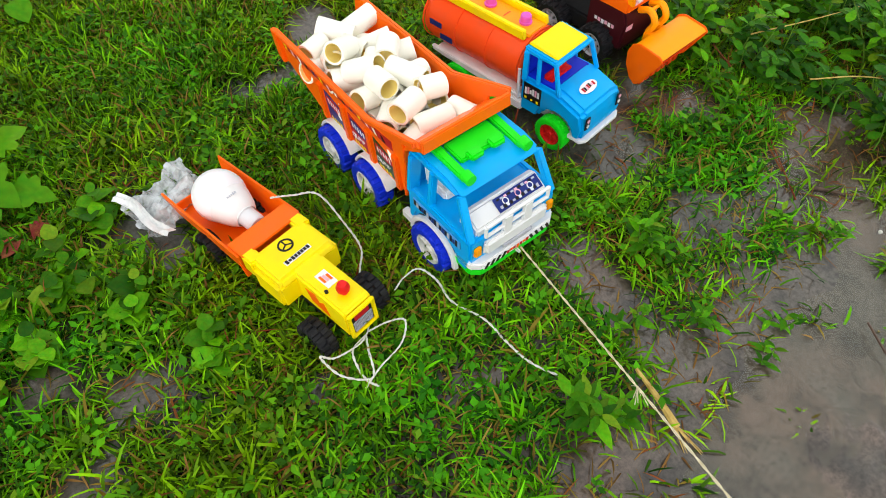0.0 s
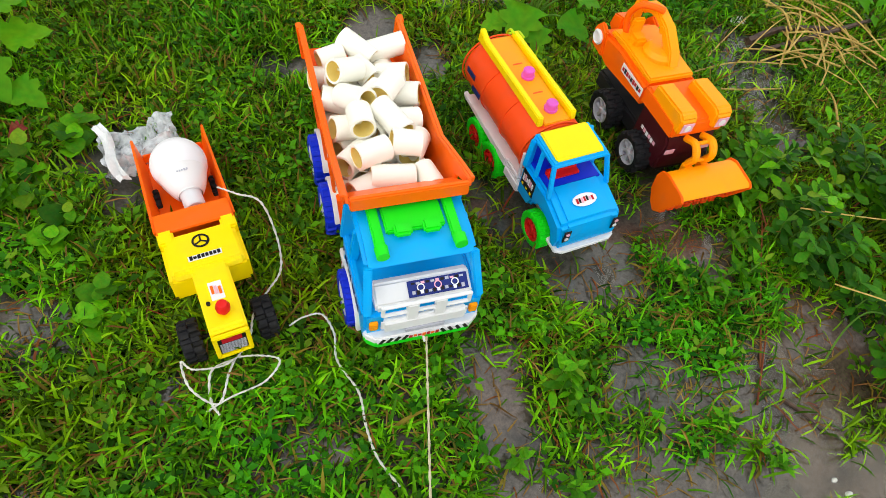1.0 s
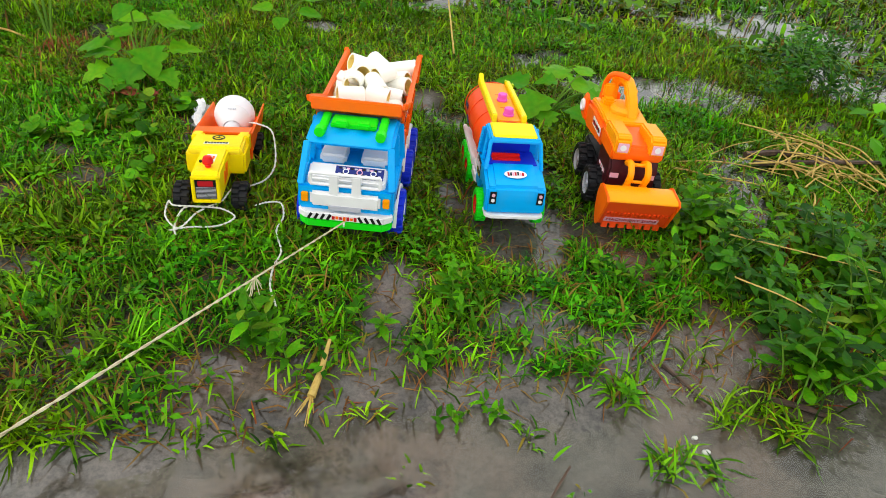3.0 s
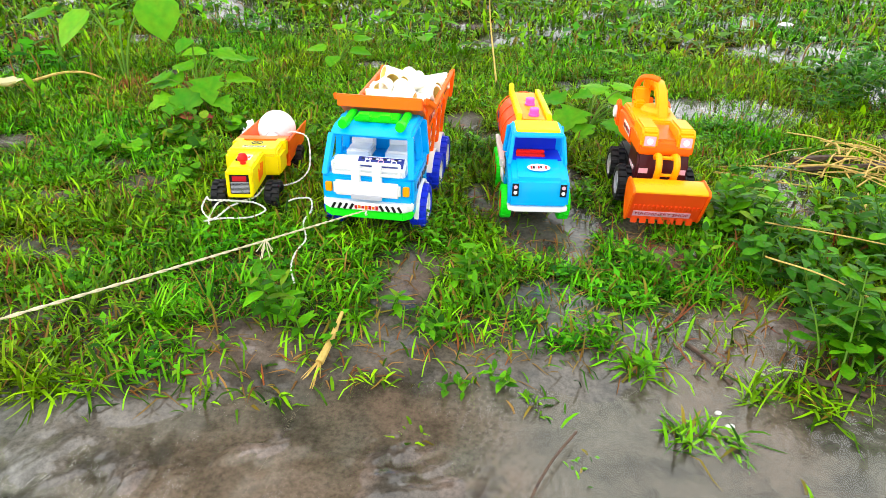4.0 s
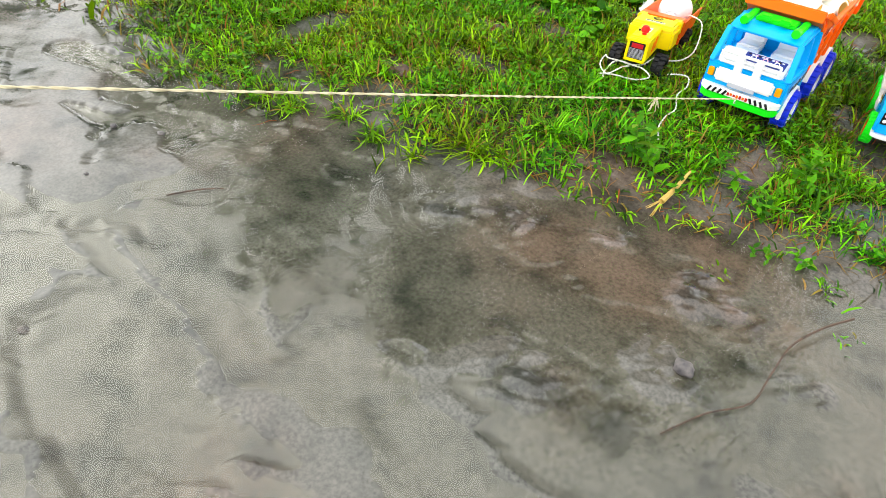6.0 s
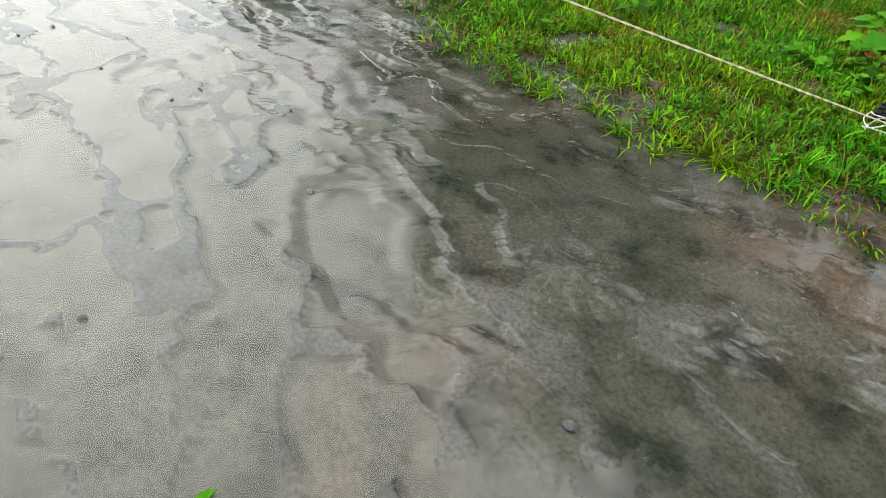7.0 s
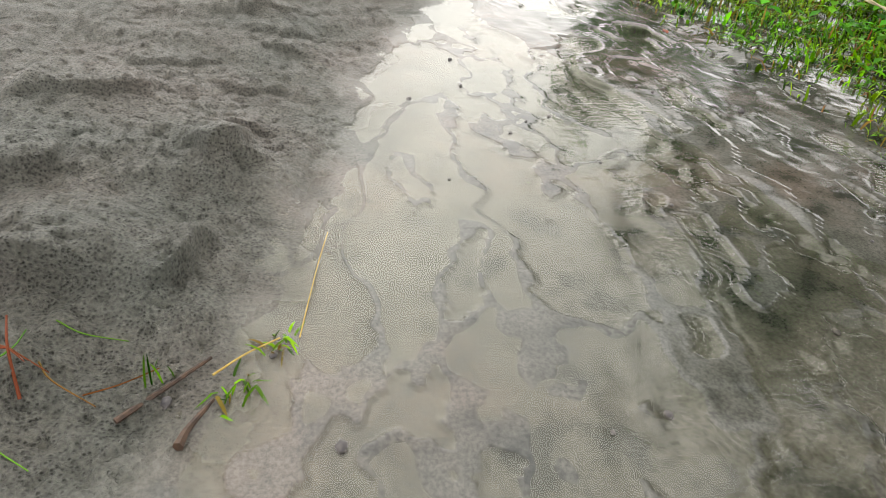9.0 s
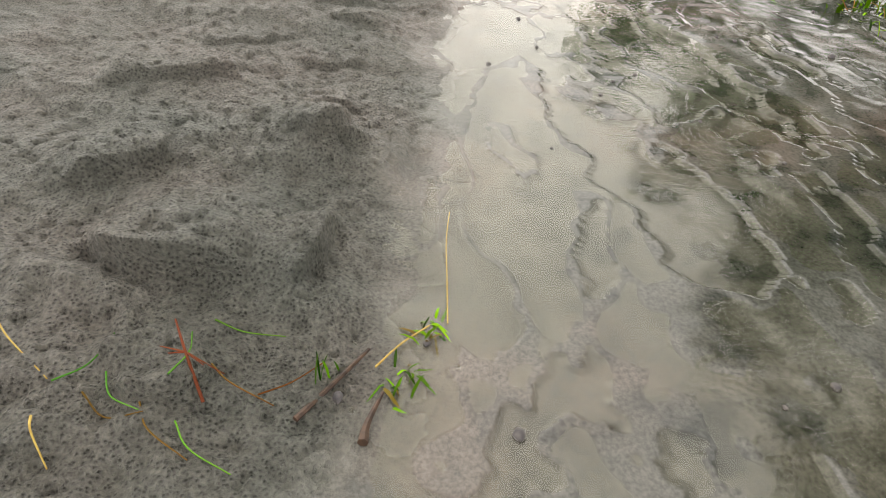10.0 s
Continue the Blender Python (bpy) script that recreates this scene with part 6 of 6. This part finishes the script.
stick("twig", [Vector((0.430, -0.318, 0.002)), Vector((0.408, -0.357, 0.002)), Vector((0.392, -0.40, 0.0)), Vector((0.389, -0.446, -0.001)), Vector((0.386, -0.492, -0.003)), Vector((0.359, -0.53, -0.004)), Vector((0.337, -0.577, -0.004))], 0.0012, BARK, "long thin dark twig lying in shallow water", "twig")
stick("twig", [on_ground(-0.047, -1.638, 0.004), on_ground(-0.085, -1.607, 0.006), on_ground(-0.127, -1.576, 0.005)], 0.0030, BARK, "brown twig lying on the mud bank", "twig")
stick("twig", [on_ground(-0.021, -1.580, 0.005), on_ground(-0.040, -1.577, 0.005), on_ground(-0.075, -1.563, 0.004)], 0.0028, BARK, "short brown stub with pale root on the mud bank", "twig", (1.8, 0.6))
stick("dry_straw", [on_ground(-0.166, -1.497, 0.002), on_ground(-0.24, -1.492, 0.006), on_ground(-0.30, -1.488, 0.006), on_ground(-0.342, -1.481, 0.018)], 0.0008, STRAW, "thin straw lying across the water's edge", "straw")
stick("dry_straw", [on_ground(-0.105, -1.57, 0.004), on_ground(-0.135, -1.545, 0.006), on_ground(-0.16, -1.516, 0.006)], 0.0012, STRAW, "yellow straw beside a sprout on the mud bank", "straw")
red = stick("red_sprig", [on_ground(-0.055, -1.713, 0.002), on_ground(-0.085, -1.728, 0.010), on_ground(-0.121, -1.744, 0.012)], 0.0016, RUST, "red-brown dry sprig lying on the mud bank", "sprig")
for k in range(4):
    part("side_shoot", tube([on_ground(-0.085, -1.728, 0.010), on_ground(-0.085 + rs.uniform(-0.02, 0.02), -1.728 + rs.choice((-1, 1)) * rs.uniform(0.015, 0.03), 0.008)], 0.0010, 5, (1, 0.5)), RUST, red)
for k in range(9):
    a, x, y = rs.uniform(0, 3.1), rs.uniform(-0.16, 0.02), rs.uniform(-1.86, -1.66)
    stick("grass_wisp", [on_ground(x, y, 0.002), on_ground(x + 0.03 * math.cos(a), y + 0.03 * math.sin(a), 0.008), on_ground(x + 0.065 * math.cos(a + 0.3), y + 0.065 * math.sin(a + 0.3), 0.003)], 0.0009, DRY if k % 2 else STEM, "wilted grass wisp lying on the mud bank", "grass")


stick("grass_stalk", [on_ground(0.615, -0.150, 0.0), on_ground(0.635, -0.128, 0.030), on_ground(0.665, -0.118, 0.042), on_ground(0.700, -0.128, 0.030), on_ground(0.725, -0.150, 0.006)], 0.0012, STEM, "pale green grass stalk arched over wet soil", "grass")
stick("twig", [on_ground(0.540, -0.138, 0.003), on_ground(0.585, -0.055, 0.008), on_ground(0.641, 0.039, 0.014)], 0.0012, RUST, "red-brown dry twig lying between weeds and silt", "twig")
stick("twig", [on_ground(0.512, -0.175, 0.003), on_ground(0.554, -0.12, 0.006), on_ground(0.582, -0.082, 0.006)], 0.0011, RUST, "red-brown dry twig lying between weeds and silt", "twig")
stick("twig", [on_ground(0.60, -0.030, 0.005), on_ground(0.632, 0.005, 0.012), on_ground(0.640, 0.055, 0.024)], 0.0012, RUST, "red-brown dry twig lying between weeds and silt", "twig")
stick("grass_wisp", [on_ground(-0.145, -1.911, 0.003), on_ground(-0.120, -1.89, 0.007), on_ground(-0.078, -1.844, 0.003)], 0.0010, STRAW, "pale bent straw lying on the mud bank", "grass")
stick("grass_wisp", [on_ground(-0.034, -1.837, 0.003), on_ground(-0.02, -1.832, 0.006), on_ground(-0.001, -1.82, 0.003)], 0.0012, STRAW, "pale short straw lying on the mud bank", "grass")
stick("twig", [Vector((-0.275, -0.672, -0.005)), Vector((-0.255, -0.64, -0.004)), Vector((-0.236, -0.616, -0.005))], 0.0013, BARK, "short dark twig lying in shallow water", "twig")


def pebble(x, y, r, material, label, category="pebble", flat=0.6, seed=0):
    bm = bmesh.new()
    bmesh.ops.create_icosphere(bm, subdivisions=3, radius=1)
    for v in bm.verts:
        v.co *= 1 + 0.30 * noise.noise(v.co * 1.4 + Vector((seed, 0, 0))) + 0.12 * noise.noise(v.co * 3.5 + Vector((0, seed, 0)))
    moved(bm, Matrix.Translation(on_ground(x, y, r * flat * 0.45)) @ Matrix.Diagonal((r, r * 0.75, r * flat, 1)))
    return tagged(link_bm("pebble" if category == "pebble" else category, bm, material), label, category)


pebble(0.322, -0.495, 0.011, STONE, "small grey stone in shallow water", seed=3)
pebble(-0.072, -1.603, 0.0065, STONE, "small dark pebble on the mud bank", seed=5)
pebble(-0.140, -1.52, 0.005, STONE, "small dark pebble on the mud bank", seed=8)
pebble(-0.027, -1.446, 0.0070, STONE, "small reddish pebble in shallow water", seed=11)
pebble(-0.872, -0.680, 0.008, STONE, "small dark clod in shallow water", seed=12)
pebble(0.69, 0.082, 0.016, BARK, "dark wet clod of earth in the weed clump", "clod", 0.8, 21)
pebble(-0.277, -0.245, 0.022, BARK, "dark crumbling clod of earth among grass", "clod", 0.5, 14)
pebble(0.827, 0.406, 0.014, PALE_STONE, "pale flat scrap lying on wet soil", "scrap", 0.35, 15)
pebble(1.145, 1.567, 0.026, PALE_STONE, "pale scrap lying in the lawn", "scrap", 0.4, 16)
pebble(1.206, 1.417, 0.016, PALE_STONE, "pale scrap lying in the lawn", "scrap", 0.4, 17)
pebble(0.567, -0.278, 0.0042, PALE_STONE, "small white foam scrap among grass at the puddle", "scrap", 0.5, 18)
pebble(0.560, -0.262, 0.0030, PALE_STONE, "small white foam scrap among grass at the puddle", "scrap", 0.5, 19)
for k in range(26):
    pebble(rs.uniform(-1.2, 0.5), rs.uniform(-1.4, -0.5), rs.uniform(0.003, 0.007), STONE, "tiny dark crumb of silt in shallow water", "crumb", 0.5, 30 + k)

# two stray leaves on the water
for x, y, size, yaw, mat, label in ((0.155, -1.096, 0.019, 20, BROAD, "small green leaf floating on shallow water"), (-1.453, -0.625, 0.045, 80, RUST, "fallen orange leaf at the water's edge")):
    stray = empty("fallen_leaf", pose(x, y, -0.0045, 6, 8, yaw), label, "leaf")
    leaf_on(stray, "lance", mat, Matrix.Diagonal((size, size, size, 1)))

# a pale blossom, a fallen stalk, withered leaves and brown thatch at the back of the lawn
def blossom(x, y, z, size):
    """Five broad pale petals round a small yellow heart, on a green stalk."""
    f = empty("blossom", Matrix.Translation(on_ground(x, y)), "pale yellow gourd blossom standing in the lawn", "flower")
    part("stalk", tube(smooth_path([(0, 0, -0.003), (0.004, 0.006, z * 0.6), (0, 0, z)], 4), 0.0016, 6), STEM, f)
    for k in range(5):
        leaf_on(f, "round", PETAL, pose(0, 0, z, 28 + 6 * (k % 2), 0, 72 * k + 15) @ Matrix.Diagonal((size, size, size, 1)))
    part("heart", moved(lathe([(0, 0.004), (0.003, 0.003), (0.004, 0), (0, -0.002)], 12, "z"), pose(0, 0, z + 0.002)), YELLOW, f, "yellow flower heart")


PETAL = leaf_material("pale_petal", (0.70, 0.66, 0.32), (0.82, 0.80, 0.50), (0.75, 0.72, 0.40), 0.05, 0.35, 0.3)
blossom(-0.641, 0.379, 0.032, 0.034)
stick("dry_stalk", [on_ground(-0.653, 0.461, 0.018), on_ground(-0.615, 0.499, 0.026), on_ground(-0.57, 0.515, 0.022), on_ground(-0.531, 0.524, 0.008)], 0.0032, STRAW, "thick fallen yellow stalk lying over the grass", "stalk")
for x, y, size, yaw in ((-0.226, 0.289, 0.030, 40), (-0.245, 0.30, 0.024, 170), (-0.205, 0.305, 0.022, 260)):
    withered = empty("withered_leaf", Matrix.Translation(on_ground(x, y, 0.018)) @ pose(0, 0, 0, 20, 12, yaw), "withered orange-brown leaf in the grass", "leaf")
    leaf_on(withered, "lobed", RUST, Matrix.Diagonal((size, size, size, 1)))
hx = np.concatenate([rng.normal(cx, r, 420) for cx, cy, r in ((-0.852, 0.774, 0.05), (-0.436, 0.469, 0.045), (-0.61, 1.022, 0.06), (-0.33, 0.52, 0.04), (-0.25, 0.30, 0.03))])
hy = np.concatenate([rng.normal(cy, r, 420) for cx, cy, r in ((-0.852, 0.774, 0.05), (-0.436, 0.469, 0.045), (-0.61, 1.022, 0.06), (-0.33, 0.52, 0.04), (-0.25, 0.30, 0.03))])
lx, ly = rng.uniform(-0.45, 0.75, 2600), rng.uniform(-0.34, 0.10, 2600)
ok = ly > shore(lx) + 0.02
lawn("grass_litter", [blades(lx[ok], ly[ok], 0.026, 0.0015, 1.55)], DRY, "dead stalks and torn blades strewn over bare wet soil")
lx, ly = rng.uniform(-0.45, 0.75, 1500), rng.uniform(-0.36, 0.10, 1500)
ok = ly > shore(lx) + 0.01
lawn("grass_sprouts", [blades(lx[ok], ly[ok], 0.022, 0.0020, 1.35)], GRASS, "single green blades sprouting from bare wet soil")
lawn("brown_thatch", [blades(hx, hy, 0.034, 0.0020, 1.4)], DRY, "matted brown dead grass in patches of the lawn")

# ---- puddles on the lawn ----

def puddle(x, y, rx, ry, seed):
    """Rainwater in a hollow, with an uneven rim; the soil's humps stand out of it."""
    g = np.random.default_rng(seed)
    ax, ay = x + rx * g.uniform(-0.7, 0.7, 300), y + ry * g.uniform(-0.7, 0.7, 300)
    z = float(np.percentile(ground_height(ax, ay), 78))
    bm = bmesh.new()
    rim = []
    for k in range(48):
        a = k * math.tau / 48
        r = 0.92 + 0.22 * float(fbm(np.array([x + math.cos(a)]), np.array([y + math.sin(a)]), 0.5, seed, 3)[0])
        rim.append(bm.verts.new((x + rx * r * math.cos(a), y + ry * r * math.sin(a), z)))
    bm.faces.new(rim)
    ob = link_bm("puddle", bm, WATER)
    tagged(ob, "shallow rain puddle in bare wet soil between grass", "puddle", kind="structure")


for k, (x, y, rx, ry) in enumerate(((0.80, 0.63, 0.20, 0.14), (0.61, 0.60, 0.15, 0.10), (0.41, 0.53, 0.10, 0.06), (1.15, 0.75, 0.14, 0.13), (0.78, 0.27, 0.07, 0.12), (0.56, -0.17, 0.10, 0.06), (0.545, 0.024, 0.060, 0.032))):
    puddle(x, y, rx, ry, 200 + k)

# ---- trees mirrored in the water ----


def tree(x, y, height, spread_by, seed):
    rnd = random.Random(seed)
    t = empty("tree", Matrix.Translation(on_ground(x, y)), "leafy green tree standing beyond the lawn, mirrored in the water", "tree")
    top = Vector((rnd.uniform(-0.3, 0.3), rnd.uniform(-0.3, 0.3), height * 0.62))
    part("trunk", tube(smooth_path([(0, 0, -0.1), (0.04, 0.02, height * 0.25), top * 0.75, top], 4), height * 0.032, 9, (1, 0.35)), BARK, t)
    tips = []
    for k in range(9):
        a, f = k * 2.4 + rnd.uniform(-0.4, 0.4), rnd.uniform(0.4, 0.95)
        root = top * f
        tip = root + Vector((math.cos(a) * spread_by * rnd.uniform(0.5, 1.0), math.sin(a) * spread_by * rnd.uniform(0.5, 1.0), height * rnd.uniform(0.12, 0.38)))
        part("limb", tube(smooth_path([root, root.lerp(tip, 0.5) + Vector((0, 0, 0.12)), tip], 4), height * 0.010, 6, (1, 0.3)), BARK, t)
        tips += [root.lerp(tip, 0.55), root.lerp(tip, 0.8), tip]
    n = int(2600 * max(1.0, spread_by / 1.2))
    g = np.random.default_rng(seed)
    c = np.array([tuple(q) for q in tips])[g.integers(0, len(tips), n)] + g.normal(0, spread_by * 0.17, (n, 3))
    u, v = g.normal(0, 1, (n, 3)), g.normal(0, 1, (n, 3))
    u /= np.linalg.norm(u, axis=1)[:, None]
    v = np.cross(u, v)
    v /= np.linalg.norm(v, axis=1)[:, None]
    s = g.uniform(0.06, 0.14, n)[:, None] * max(1.0, spread_by / 1.25)
    quad = np.stack([c - u * s, c - v * s * 0.45, c + v * s * 0.45, c + u * s], 1).reshape(-1, 3)
    base = np.arange(n)[:, None] * 4
    crown = raw_mesh("crown", quad, (base[:, None, :] + np.array([[0, 1, 2], [1, 3, 2]])[None]).reshape(-1, 3), BUSH)
    crown.parent = t
    return t


for k, (away, angle, h, sp) in enumerate(((8.0, 30, 4.8, 1.2), (9.0, 41, 6.0, 1.4), (9.5, 60, 5.6, 1.4), (8.5, 21, 3.2, 0.9))):
    tree(0.3 - away * math.cos(radians(angle)), -1.3 + away * math.sin(radians(angle)), h, sp, 40 + k)

for x, y, h, sp, seed in ((-2.2, 6.4, 10.2, 2.3, 61), (-5.2, 4.8, 8.6, 2.1, 62), (-0.5, 7.6, 8.6, 1.3, 63)):
    tree(x, y, h, sp, seed)
